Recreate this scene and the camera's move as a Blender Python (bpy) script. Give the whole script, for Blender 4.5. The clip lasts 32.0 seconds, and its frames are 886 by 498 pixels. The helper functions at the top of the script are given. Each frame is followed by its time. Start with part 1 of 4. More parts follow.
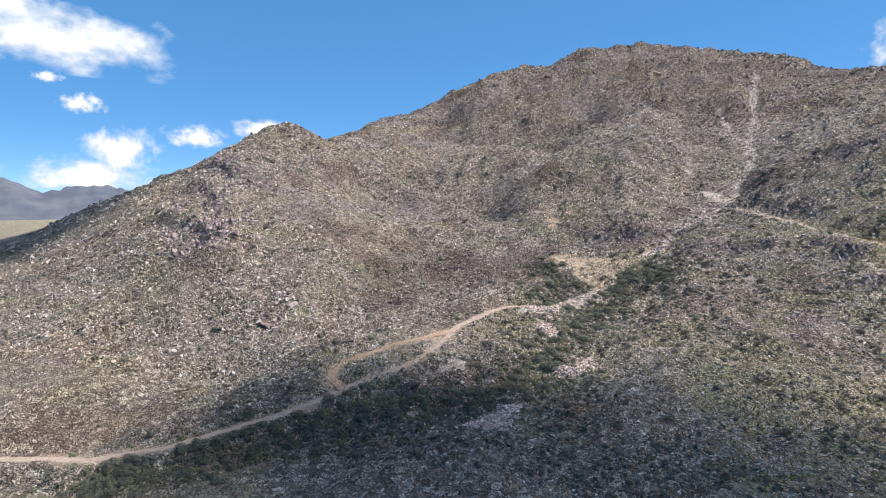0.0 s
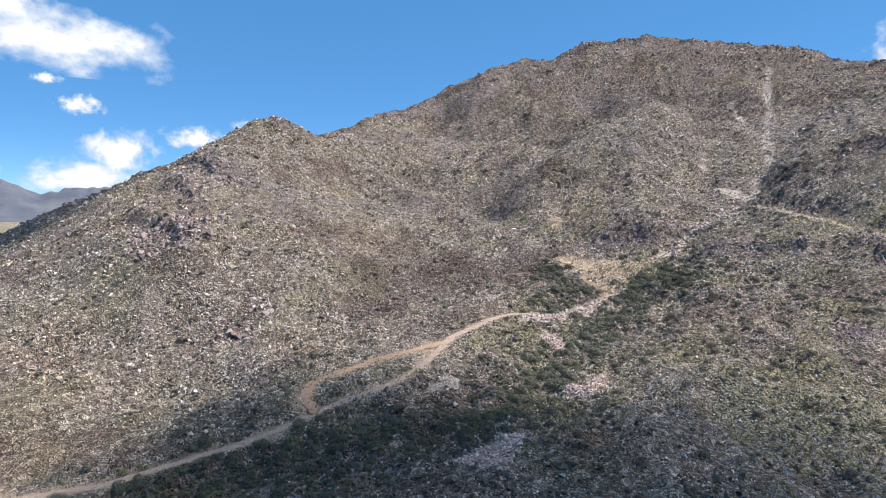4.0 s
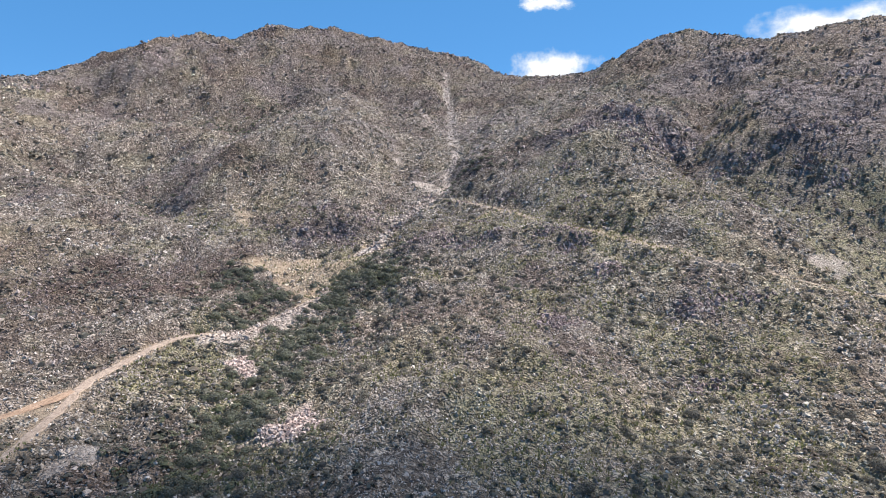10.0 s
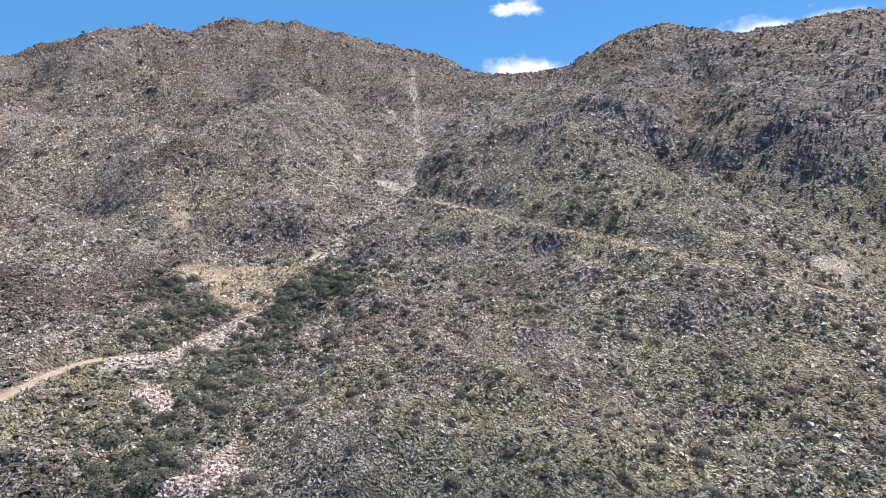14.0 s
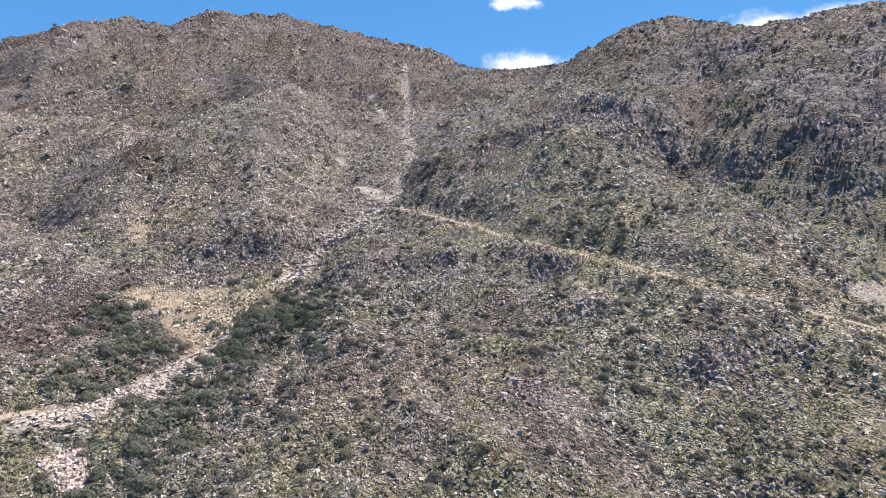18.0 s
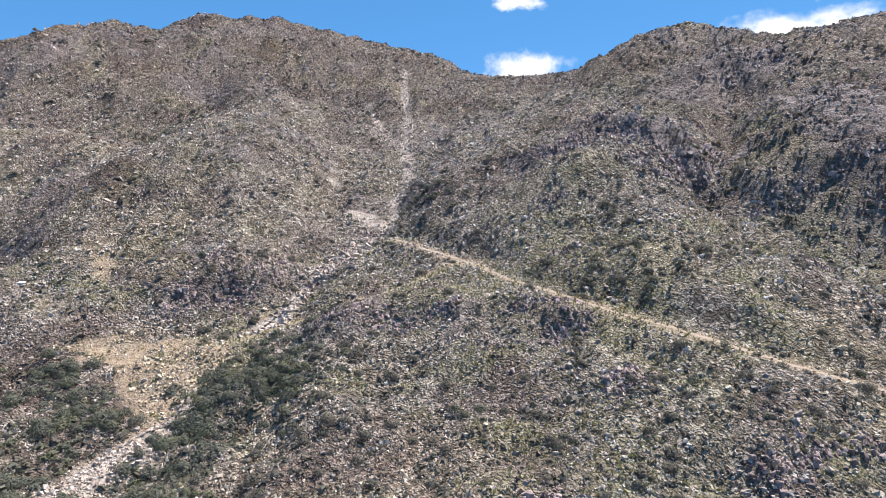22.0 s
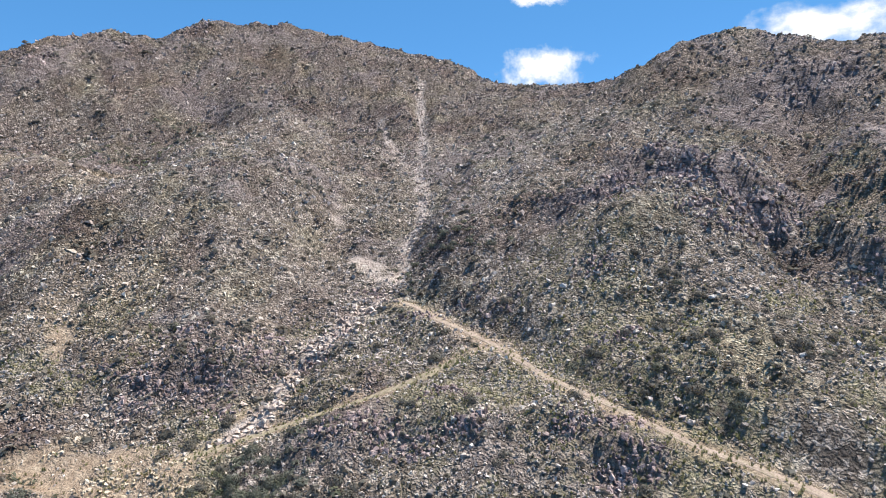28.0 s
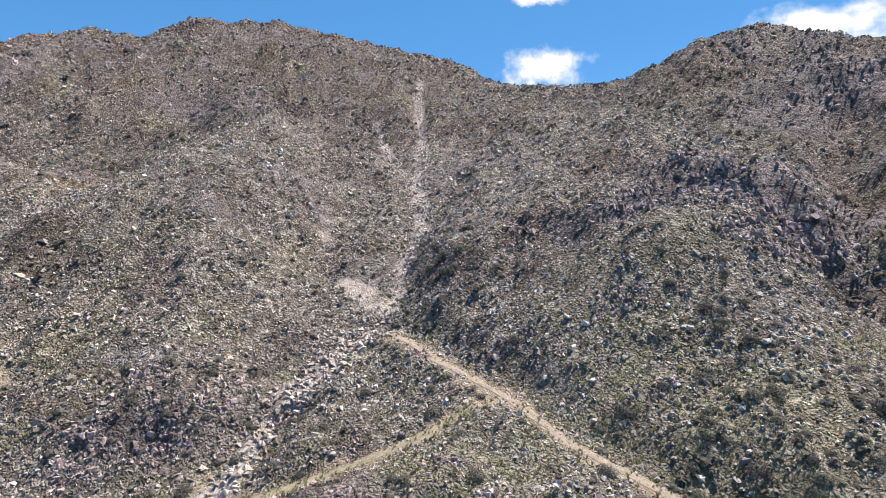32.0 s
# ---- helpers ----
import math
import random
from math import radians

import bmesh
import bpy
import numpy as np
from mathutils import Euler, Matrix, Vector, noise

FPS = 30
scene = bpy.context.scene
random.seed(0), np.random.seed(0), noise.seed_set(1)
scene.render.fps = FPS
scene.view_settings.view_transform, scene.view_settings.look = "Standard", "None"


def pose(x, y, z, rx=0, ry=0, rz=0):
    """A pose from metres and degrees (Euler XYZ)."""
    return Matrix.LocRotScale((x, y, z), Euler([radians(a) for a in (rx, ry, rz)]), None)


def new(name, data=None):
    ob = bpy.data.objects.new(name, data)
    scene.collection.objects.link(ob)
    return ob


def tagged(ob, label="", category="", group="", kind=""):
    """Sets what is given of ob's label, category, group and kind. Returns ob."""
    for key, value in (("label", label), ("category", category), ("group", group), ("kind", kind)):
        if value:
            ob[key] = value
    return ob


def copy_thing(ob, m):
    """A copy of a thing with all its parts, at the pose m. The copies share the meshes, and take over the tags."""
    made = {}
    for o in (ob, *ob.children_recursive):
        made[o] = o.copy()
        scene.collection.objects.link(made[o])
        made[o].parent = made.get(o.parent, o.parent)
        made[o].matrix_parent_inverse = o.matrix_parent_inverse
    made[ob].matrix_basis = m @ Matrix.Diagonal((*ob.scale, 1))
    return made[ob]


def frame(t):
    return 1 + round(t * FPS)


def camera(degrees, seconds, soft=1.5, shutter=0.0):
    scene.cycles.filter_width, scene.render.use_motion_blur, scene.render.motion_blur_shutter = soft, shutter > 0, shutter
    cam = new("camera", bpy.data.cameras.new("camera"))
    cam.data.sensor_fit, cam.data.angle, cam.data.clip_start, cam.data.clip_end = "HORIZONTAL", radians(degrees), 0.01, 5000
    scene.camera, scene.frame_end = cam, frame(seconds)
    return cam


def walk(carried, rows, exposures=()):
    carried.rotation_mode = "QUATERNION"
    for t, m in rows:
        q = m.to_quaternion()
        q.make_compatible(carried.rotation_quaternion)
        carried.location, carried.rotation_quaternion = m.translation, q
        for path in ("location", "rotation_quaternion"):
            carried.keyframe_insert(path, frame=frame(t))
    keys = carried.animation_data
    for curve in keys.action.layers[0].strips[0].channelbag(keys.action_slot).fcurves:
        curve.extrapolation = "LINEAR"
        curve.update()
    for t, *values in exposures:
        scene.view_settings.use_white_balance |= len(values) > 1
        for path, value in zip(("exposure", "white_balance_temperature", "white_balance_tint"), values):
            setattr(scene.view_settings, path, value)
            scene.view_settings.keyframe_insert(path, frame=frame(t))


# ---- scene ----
# The drone's way: seconds, place, heading to the left of +y, tilt and lean in degrees.
cam = camera(75.0, 32.0, soft=1.0)
PATH = [
    (0, (-0.00, 0.00, 75.00), 30.03, -4.64, -0.08),
    (1, (-2.06, 4.50, 74.43), 29.99, -4.56, -0.07),
    (2, (-4.08, 8.98, 73.95), 29.97, -4.50, -0.04),
    (3, (-6.07, 13.42, 73.52), 30.01, -4.46, -0.06),
    (6, (-10.96, 26.65, 72.53), 30.19, -4.41, -0.07),
    (7, (-12.72, 31.11, 72.18), 30.24, -4.36, -0.03),
    (8, (-14.01, 35.91, 71.72), 28.03, -4.43, -0.21),
    (8.5, (-14.59, 38.39, 71.48), 21.99, -4.44, -0.08),
    (9, (-15.13, 40.91, 71.24), 13.79, -4.45, -0.10),
    (9.5, (-15.60, 43.46, 70.99), 6.05, -4.50, 0.03),
    (10, (-15.96, 46.03, 70.73), 0.30, -4.53, 0.15),
    (11, (-16.10, 51.10, 70.18), -2.06, -4.41, 0.11),
    (12, (-15.39, 55.91, 69.58), -2.28, -4.24, 0.05),
    (13, (-14.35, 60.51, 69.10), -2.38, -4.12, -0.06),
    (14, (-13.32, 64.92, 68.94), -2.40, -4.02, -0.10),
    (17, (-9.56, 77.90, 71.91), -2.59, -4.46, 0.02),
    (18, (-8.97, 82.49, 73.80), -2.45, -4.53, -0.07),
    (19, (-8.61, 87.09, 75.75), -2.40, -4.50, 0.00),
    (20, (-8.23, 91.65, 77.68), -2.37, -4.49, -0.00),
    (21, (-7.89, 96.14, 79.80), -2.32, -4.49, 0.08),
    (22, (-7.67, 100.54, 82.02), -2.26, -4.55, 0.15),
    (23, (-7.80, 104.81, 84.29), -1.90, -4.61, 0.16),
    (24, (-7.94, 109.02, 86.55), -1.62, -4.66, 0.08),
    (25, (-8.04, 113.29, 88.81), -1.45, -4.70, 0.11),
    (28, (-6.89, 127.44, 95.33), -0.43, -4.90, 0.04),
    (29, (-6.91, 131.77, 97.29), -0.29, -4.81, 0.04),
    (30, (-6.87, 136.30, 98.46), -0.30, -4.74, 0.07),
    (31, (-6.75, 140.83, 98.79), -0.36, -4.82, 0.01),
    (32, (-6.60, 145.23, 98.83), -0.39, -4.87, -0.01),
]
walk(cam, [(t, pose(*eye, 90 + tilt, 0, turn) @ pose(0, 0, 0, 0, 0, lean)) for t, eye, turn, tilt, lean in PATH],
     exposures=[(0, 0.94), (7, 0.92), (13, 1.09), (22, 1.09), (32, 1.0)])

# ---- world, sun, exposure ----
SUN_TURN, SUN_HEIGHT = radians(58), radians(60)   # from +y towards +x, and above the ground
world = bpy.data.worlds.new("desert_sky")
scene.world = world
world.use_nodes = True
wn = world.node_tree
sky = wn.nodes.new("ShaderNodeTexSky")
sky.sky_type, sky.sun_disc = "NISHITA", False
sky.sun_elevation, sky.sun_rotation = SUN_HEIGHT, SUN_TURN
sky.altitude, sky.air_density, sky.dust_density, sky.ozone_density = 3000, 0.6, 0.0, 2.0
vivid = wn.nodes.new("ShaderNodeHueSaturation")
vivid.inputs["Saturation"].default_value, vivid.inputs["Hue"].default_value = 1.15, 0.49
wn.links.new(sky.outputs["Color"], vivid.inputs["Color"])
even = wn.nodes.new("ShaderNodeMix")
even.data_type = "RGBA"
even.inputs[0].default_value, even.inputs[7].default_value = 0.62, (0.36, 1.34, 3.05, 1)
wn.links.new(vivid.outputs["Color"], even.inputs[6])
wn.links.new(even.outputs[2], wn.nodes["Background"].inputs["Color"])
wn.nodes["Background"].inputs["Strength"].default_value = 0.128
sun = new("sun", bpy.data.lights.new("sun", "SUN"))
sun.data.energy, sun.data.angle, sun.data.color = 4.9, radians(0.53), (1.0, 0.955, 0.90)
SUN_WAY = Vector((math.sin(SUN_TURN) * math.cos(SUN_HEIGHT), math.cos(SUN_TURN) * math.cos(SUN_HEIGHT), math.sin(SUN_HEIGHT)))
sun.matrix_world = Matrix.Translation((0, 0, 900)) @ SUN_WAY.to_track_quat("Z", "Y").to_matrix().to_4x4()


# ---- materials ----
class Nodes:
    """Short hand for a node material."""

    def __init__(self, name, rough=0.95, gloss=0.2):
        self.m = bpy.data.materials.new(name)
        self.m.use_nodes = True
        self.n, self.l = self.m.node_tree.nodes, self.m.node_tree.links
        self.b = self.n["Principled BSDF"]
        self.b.inputs["Roughness"].default_value = rough
        self.b.inputs["Specular IOR Level"].default_value = gloss
        self.place = self.n.new("ShaderNodeTexCoord").outputs["Object"]

    def put(self, socket, value):
        if isinstance(value, bpy.types.NodeSocket):
            self.l.new(value, socket)
        else:
            socket.default_value = (*value, 1) if isinstance(value, tuple) and len(value) == 3 and socket.type == "RGBA" else value

    def noise(self, scale, detail=3, rough=0.6, where=None):
        t = self.n.new("ShaderNodeTexNoise")
        t.inputs["Scale"].default_value, t.inputs["Detail"].default_value, t.inputs["Roughness"].default_value = scale, detail, rough
        self.l.new(where or self.place, t.inputs["Vector"])
        return t.outputs["Fac"]

    def cells(self, scale, what="Color", where=None):
        t = self.n.new("ShaderNodeTexVoronoi")
        t.inputs["Scale"].default_value = scale
        self.l.new(where or self.place, t.inputs["Vector"])
        return t.outputs[what]

    def edges(self, scale, where):
        t = self.n.new("ShaderNodeTexVoronoi")
        t.feature = "DISTANCE_TO_EDGE"
        t.inputs["Scale"].default_value = scale
        self.l.new(where, t.inputs["Vector"])
        return t.outputs["Distance"]

    def ramp(self, fac, *stops):
        r = self.n.new("ShaderNodeValToRGB")
        e = r.color_ramp.elements
        while len(e) < len(stops):
            e.new(0.5)
        for k, (at, c) in enumerate(stops):
            e[k].position, e[k].color = at, (*c, 1) if isinstance(c, tuple) else (c, c, c, 1)
        self.put(r.inputs["Fac"], fac)
        return r.outputs["Color"]

    def mix(self, fac, a, b, how="MIX"):
        x = self.n.new("ShaderNodeMix")
        x.data_type, x.blend_type = "RGBA", how
        self.put(x.inputs[0], fac), self.put(x.inputs[6], a), self.put(x.inputs[7], b)
        return x.outputs[2]

    def math(self, how, a, b=0.0):
        x = self.n.new("ShaderNodeMath")
        x.operation = how
        self.put(x.inputs[0], a), self.put(x.inputs[1], b)
        return x.outputs[0]

    def weathered(self, c):
        """Broad zones of dark varnished, pinkish and pale rock, the same over all that lies there; also painted-in
        shade.
        """
        at = self.n.new("ShaderNodeNewGeometry").outputs["Position"]
        c = self.mix(self.ramp(self.noise(0.035, 5, 0.62, at), (0.37, 0.75), (0.49, 0.0)), c, self.mix(1.0, c, (0.60, 0.53, 0.55), "MULTIPLY"))
        c = self.mix(self.ramp(self.noise(0.021, 4, 0.6, at), (0.50, 0.0), (0.64, 0.8)), c, self.mix(1.0, c, (1.18, 1.13, 1.04), "MULTIPLY"))
        # Attribute darkens: reddish rock, plus shade painted on west flank, fold and east cliffs.
        c = self.mix(self.attribute("crust_and_shade"), c, self.mix(1.0, c, (0.60, 0.54, 0.555), "MULTIPLY"))
        return self.mix(self.ramp(self.noise(0.05, 4, 0.6, at), (0.50, 0.0), (0.64, 0.85)), c, self.mix(1.0, c, (0.94, 0.97, 0.84), "MULTIPLY"))

    def attribute(self, name):
        a = self.n.new("ShaderNodeAttribute")
        a.attribute_name = name
        return a.outputs["Fac"]

    def finish(self, colour, bump=None, strength=0.5, distance=0.3):
        self.put(self.b.inputs["Base Color"], colour)
        if bump is not None:
            p = self.n.new("ShaderNodeBump")
            p.inputs["Strength"].default_value, p.inputs["Distance"].default_value = strength, distance
            self.l.new(bump, p.inputs["Height"])
            self.l.new(p.outputs["Normal"], self.b.inputs["Normal"])
        return self.m


def soil():
    k = Nodes("stony_soil")
    wide = k.ramp(k.noise(0.9, 6, 0.8), (0.35, (0.10, 0.080, 0.066)), (0.52, (0.205, 0.166, 0.133)), (0.68, (0.33, 0.28, 0.222)))
    warp = k.n.new("ShaderNodeVectorMath")
    warp.operation = "MULTIPLY_ADD"
    wobble = k.n.new("ShaderNodeTexNoise")
    wobble.inputs["Scale"].default_value, wobble.inputs["Detail"].default_value = 0.7, 3
    k.l.new(k.place, wobble.inputs["Vector"])
    k.l.new(wobble.outputs["Color"], warp.inputs[0])
    warp.inputs[1].default_value = (1.6, 1.6, 1.6)
    k.l.new(k.place, warp.inputs[2])
    bent = warp.outputs[0]
    tones = (0.15, (0.075, 0.060, 0.051)), (0.42, (0.16, 0.131, 0.109)), (0.62, (0.33, 0.279, 0.238)), (0.85, (0.62, 0.545, 0.475))
    c = k.ramp(k.cells(1.5, where=bent), *tones)
    c = k.mix(k.ramp(k.noise(0.5, 3), (0.42, 0.0), (0.58, 1.0)), c, k.ramp(k.cells(0.75, where=bent), *tones))
    gaps = k.math("MULTIPLY", k.ramp(k.cells(1.9, "Distance", bent), (0.25, 1.0), (0.75, 0.0)), k.ramp(k.cells(0.8, "Distance", bent), (0.3, 1.0), (0.85, 0.35)))
    c = k.mix(k.ramp(gaps, (0.0, 0.25), (0.45, 1.0)), (0.085, 0.069, 0.058), c)
    c = k.mix(k.ramp(k.noise(0.3, 6, 0.75), (0.46, 0.05), (0.70, 0.6)), c, wide)
    c = k.mix(1.0, k.weathered(c), (1.0, 0.97, 0.945), "MULTIPLY")
    grass = k.ramp(k.noise(0.9, 4, 0.75), (0.35, (0.17, 0.155, 0.09)), (0.6, (0.38, 0.34, 0.20)))
    c = k.mix(k.math("MULTIPLY", k.attribute("grass"), k.ramp(k.noise(0.5, 4, 0.7), (0.36, 0.05), (0.60, 0.72))), c, grass)
    earth = k.ramp(k.noise(0.6, 6, 0.7), (0.3, (0.225, 0.155, 0.105)), (0.55, (0.385, 0.29, 0.202)), (0.75, (0.51, 0.415, 0.305)))
    c = k.mix(k.attribute("earth"), c, earth)
    pale = k.ramp(k.cells(2.2), (0.1, (0.24, 0.19, 0.162)), (0.5, (0.40, 0.33, 0.282)), (0.9, (0.53, 0.455, 0.395)))
    c = k.mix(k.attribute("pale"), c, pale)
    pink = k.ramp(k.cells(2.6), (0.1, (0.20, 0.146, 0.13)), (0.5, (0.42, 0.33, 0.288)), (0.9, (0.56, 0.465, 0.41)))
    c = k.mix(k.attribute("scree"), c, pink)
    tilt = k.n.new("ShaderNodeMapping")
    tilt.inputs["Rotation"].default_value, tilt.inputs["Scale"].default_value = (0.35, 0.25, 0.3), (0.16, 0.2, 0.75)
    k.l.new(bent, tilt.inputs["Vector"])
    beds = k.noise(1.0, 7, 0.75, tilt.outputs[0])
    cliff = k.ramp(beds, (0.36, (0.095, 0.074, 0.072)), (0.50, (0.245, 0.195, 0.186)), (0.66, (0.46, 0.385, 0.362)))
    cliff = k.mix(k.ramp(k.edges(0.45, tilt.outputs[0]), (0.0, 0.75), (0.07, 0.0)), cliff, (0.05, 0.037, 0.038))
    c = k.mix(k.attribute("crag"), c, cliff)
    gaps = k.math("ADD", gaps, k.math("MULTIPLY", k.math("MULTIPLY", beds, k.attribute("crag")), 4.0))
    return k.finish(c, k.math("ADD", k.math("MULTIPLY", k.noise(0.8, 7, 0.85), 0.8), k.math("MULTIPLY", gaps, k.math("SUBTRACT", 1.0, k.math("MULTIPLY", k.math("MAXIMUM", k.attribute("earth"), k.attribute("pale")), 0.85)))), 1.0, 0.8)


def rock(name, single, dark, middle, light, bump=0.5, zones=False):
    k = Nodes(name, 0.9)
    if single:
        pick = k.n.new("ShaderNodeObjectInfo").outputs["Random"]
    else:
        pick = k.n.new("ShaderNodeNewGeometry").outputs["Random Per Island"]
    c = k.ramp(pick, (0.0, dark), (0.3, tuple(0.75 * v for v in middle)), (0.7, tuple(1.12 * v for v in middle)), (1.0, light))
    stain = k.noise(1.6, 6, 0.7)
    c = k.mix(k.ramp(stain, (0.36, 0.55), (0.50, 0.0)), c, tuple(v * 0.5 for v in dark))
    c = k.mix(k.ramp(k.noise(5.0, 3, 0.7), (0.5, 0.0), (0.72, 0.4)), c, light)
    if zones:
        c = k.weathered(c)
    return k.finish(c, k.noise(3.5, 6, 0.75), bump, 0.25)


def leaves(name, low, high, warm):
    k = Nodes(name, 0.8, 0.15)
    pick = k.n.new("ShaderNodeNewGeometry").outputs["Random Per Island"]
    c = k.ramp(pick, (0.0, low), (1.0, high))
    c = k.mix(k.ramp(k.noise(0.13, 2, 0.5), (0.44, 0.0), (0.66, 0.8)), c, warm)
    k.finish(c)
    t, x = k.n.new("ShaderNodeBsdfTranslucent"), k.n.new("ShaderNodeMixShader")
    x.inputs[0].default_value = 0.45
    k.l.new(c, t.inputs["Color"])
    k.l.new(k.b.outputs[0], x.inputs[1]), k.l.new(t.outputs[0], x.inputs[2])
    k.l.new(x.outputs[0], k.n["Material Output"].inputs["Surface"])
    return k.m


def dirt(name, dark, light, green):
    k = Nodes(name)
    c = k.ramp(k.noise(0.7, 7, 0.75), (0.3, dark), (0.68, light))
    stones = k.ramp(k.cells(3.5), (0.2, tuple(v * 0.6 for v in dark)), (0.8, light))
    c = k.mix(0.35, c, stones)
    if green:
        c = k.mix(k.ramp(k.noise(0.8, 5, 0.75), (0.45, 0.0), (0.65, 0.5)), c, (0.20, 0.185, 0.105))
    return k.finish(c, k.noise(3.0, 6, 0.8), 0.6, 0.15)


def cloud_stuff():
    """Lit vapour on a far backdrop: thick in the middle, torn at the rim."""
    k = Nodes("cloud_vapour")
    flat = k.n.new("ShaderNodeVectorMath")
    flat.operation = "MULTIPLY"
    k.l.new(k.n.new("ShaderNodeTexCoord").outputs["Generated"], flat.inputs[0])
    flat.inputs[1].default_value = (1, 1, 0)
    where = flat.outputs[0]
    shift = k.n.new("ShaderNodeVectorMath")
    shift.operation = "MULTIPLY_ADD"
    k.l.new(where, shift.inputs[0])
    shift.inputs[1].default_value = (2.2, 1.0, 1.0)
    span = k.n.new("ShaderNodeVectorMath")
    span.operation = "SCALE"
    span.inputs[0].default_value = (37.0, 11.0, 5.0)
    k.l.new(k.n.new("ShaderNodeObjectInfo").outputs["Random"], span.inputs["Scale"])
    k.l.new(span.outputs[0], shift.inputs[2])
    far = k.n.new("ShaderNodeVectorMath")
    far.operation = "DISTANCE"
    far.inputs[1].default_value = (0.5, 0.42, 0.0)
    k.l.new(where, far.inputs[0])
    puff = k.noise(2.6, 7, 0.58, shift.outputs[0])
    thick = k.math("SUBTRACT", k.math("ADD", puff, 0.30), k.math("MULTIPLY", far.outputs["Value"], 1.25))
    alpha = k.ramp(thick, (0.30, 0.0), (0.62, 1.0))
    shade = k.ramp(k.math("ADD", thick, k.math("MULTIPLY", k.noise(4.0, 5, 0.6, shift.outputs[0]), 0.35)), (0.5, (0.31, 0.39, 0.50)), (0.78, (0.54, 0.55, 0.565)))
    e, t, x = k.n.new("ShaderNodeEmission"), k.n.new("ShaderNodeBsdfTransparent"), k.n.new("ShaderNodeMixShader")
    k.l.new(shade, e.inputs["Color"])
    k.l.new(alpha, x.inputs[0]), k.l.new(t.outputs[0], x.inputs[1]), k.l.new(e.outputs[0], x.inputs[2])
    k.l.new(x.outputs[0], k.n["Material Output"].inputs["Surface"])
    return k.m


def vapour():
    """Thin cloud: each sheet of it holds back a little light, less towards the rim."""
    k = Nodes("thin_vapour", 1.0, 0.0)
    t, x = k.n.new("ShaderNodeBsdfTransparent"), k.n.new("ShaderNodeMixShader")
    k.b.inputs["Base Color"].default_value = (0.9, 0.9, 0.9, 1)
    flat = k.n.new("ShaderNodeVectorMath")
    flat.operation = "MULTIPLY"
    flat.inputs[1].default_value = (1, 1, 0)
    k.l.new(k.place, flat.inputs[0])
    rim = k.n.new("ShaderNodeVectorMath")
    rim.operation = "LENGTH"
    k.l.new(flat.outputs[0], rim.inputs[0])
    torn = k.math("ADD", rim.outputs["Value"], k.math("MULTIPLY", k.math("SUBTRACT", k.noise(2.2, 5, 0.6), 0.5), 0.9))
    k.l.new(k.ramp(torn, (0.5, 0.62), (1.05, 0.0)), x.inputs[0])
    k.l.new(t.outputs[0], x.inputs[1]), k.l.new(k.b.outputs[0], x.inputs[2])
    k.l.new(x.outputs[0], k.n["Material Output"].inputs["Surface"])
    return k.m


def hazed_rock():
    k = Nodes("hazed_distant_rock")
    # The blue-grey base colour has the distance haze painted in.
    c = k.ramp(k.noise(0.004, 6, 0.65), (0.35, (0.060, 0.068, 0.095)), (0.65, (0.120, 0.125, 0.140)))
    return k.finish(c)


SOIL = soil()
TONES = (0.19, 0.157, 0.141), (0.445, 0.382, 0.335), (0.64, 0.57, 0.51)
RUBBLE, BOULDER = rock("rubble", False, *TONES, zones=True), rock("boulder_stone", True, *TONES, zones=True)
CRAG = rock("crag_stone", True, (0.125, 0.086, 0.08), (0.30, 0.22, 0.202), (0.49, 0.39, 0.352), 0.8)
TAN = rock("tan_spoil_stone", False, (0.28, 0.205, 0.14), (0.50, 0.395, 0.28), (0.64, 0.545, 0.42))
PINK = rock("pink_scree_stone", False, (0.27, 0.19, 0.162), (0.49, 0.372, 0.32), (0.64, 0.525, 0.462))
PALE = rock("pale_stream_stone", False, (0.24, 0.182, 0.15), (0.43, 0.345, 0.288), (0.58, 0.49, 0.42))
BRUSH = leaves("shrub_leaves", (0.10, 0.094, 0.077), (0.225, 0.21, 0.172), (0.21, 0.167, 0.135))
THICKET = leaves("thicket_leaves", (0.085, 0.088, 0.072), (0.198, 0.20, 0.158), (0.185, 0.19, 0.10))
GRASS = leaves("dry_grass", (0.16, 0.15, 0.07), (0.32, 0.29, 0.16), (0.18, 0.20, 0.085))
BARK = dirt("twig_bark", (0.09, 0.07, 0.055), (0.20, 0.16, 0.13), False)
TRACK_DIRT = dirt("track_dirt", (0.20, 0.142, 0.108), (0.40, 0.312, 0.246), False)
EAST_DIRT = dirt("stony_track_dirt", (0.19, 0.138, 0.108), (0.36, 0.283, 0.226), True)
RED_DIRT = dirt("eroded_reddish_dirt", (0.20, 0.122, 0.082), (0.40, 0.275, 0.19), False)
TRACK_GRASS = dirt("grassy_dirt", (0.19, 0.148, 0.10), (0.36, 0.295, 0.205), True)
CLOUD, VAPOUR, HAZED_ROCK = cloud_stuff(), vapour(), hazed_rock()


def part(name, bm, material, parent, label=""):
    me = bpy.data.meshes.new(name)
    bm.to_mesh(me), bm.free()
    me.materials.append(material)
    ob = new(name, me)
    ob.parent = parent
    return tagged(ob, label)


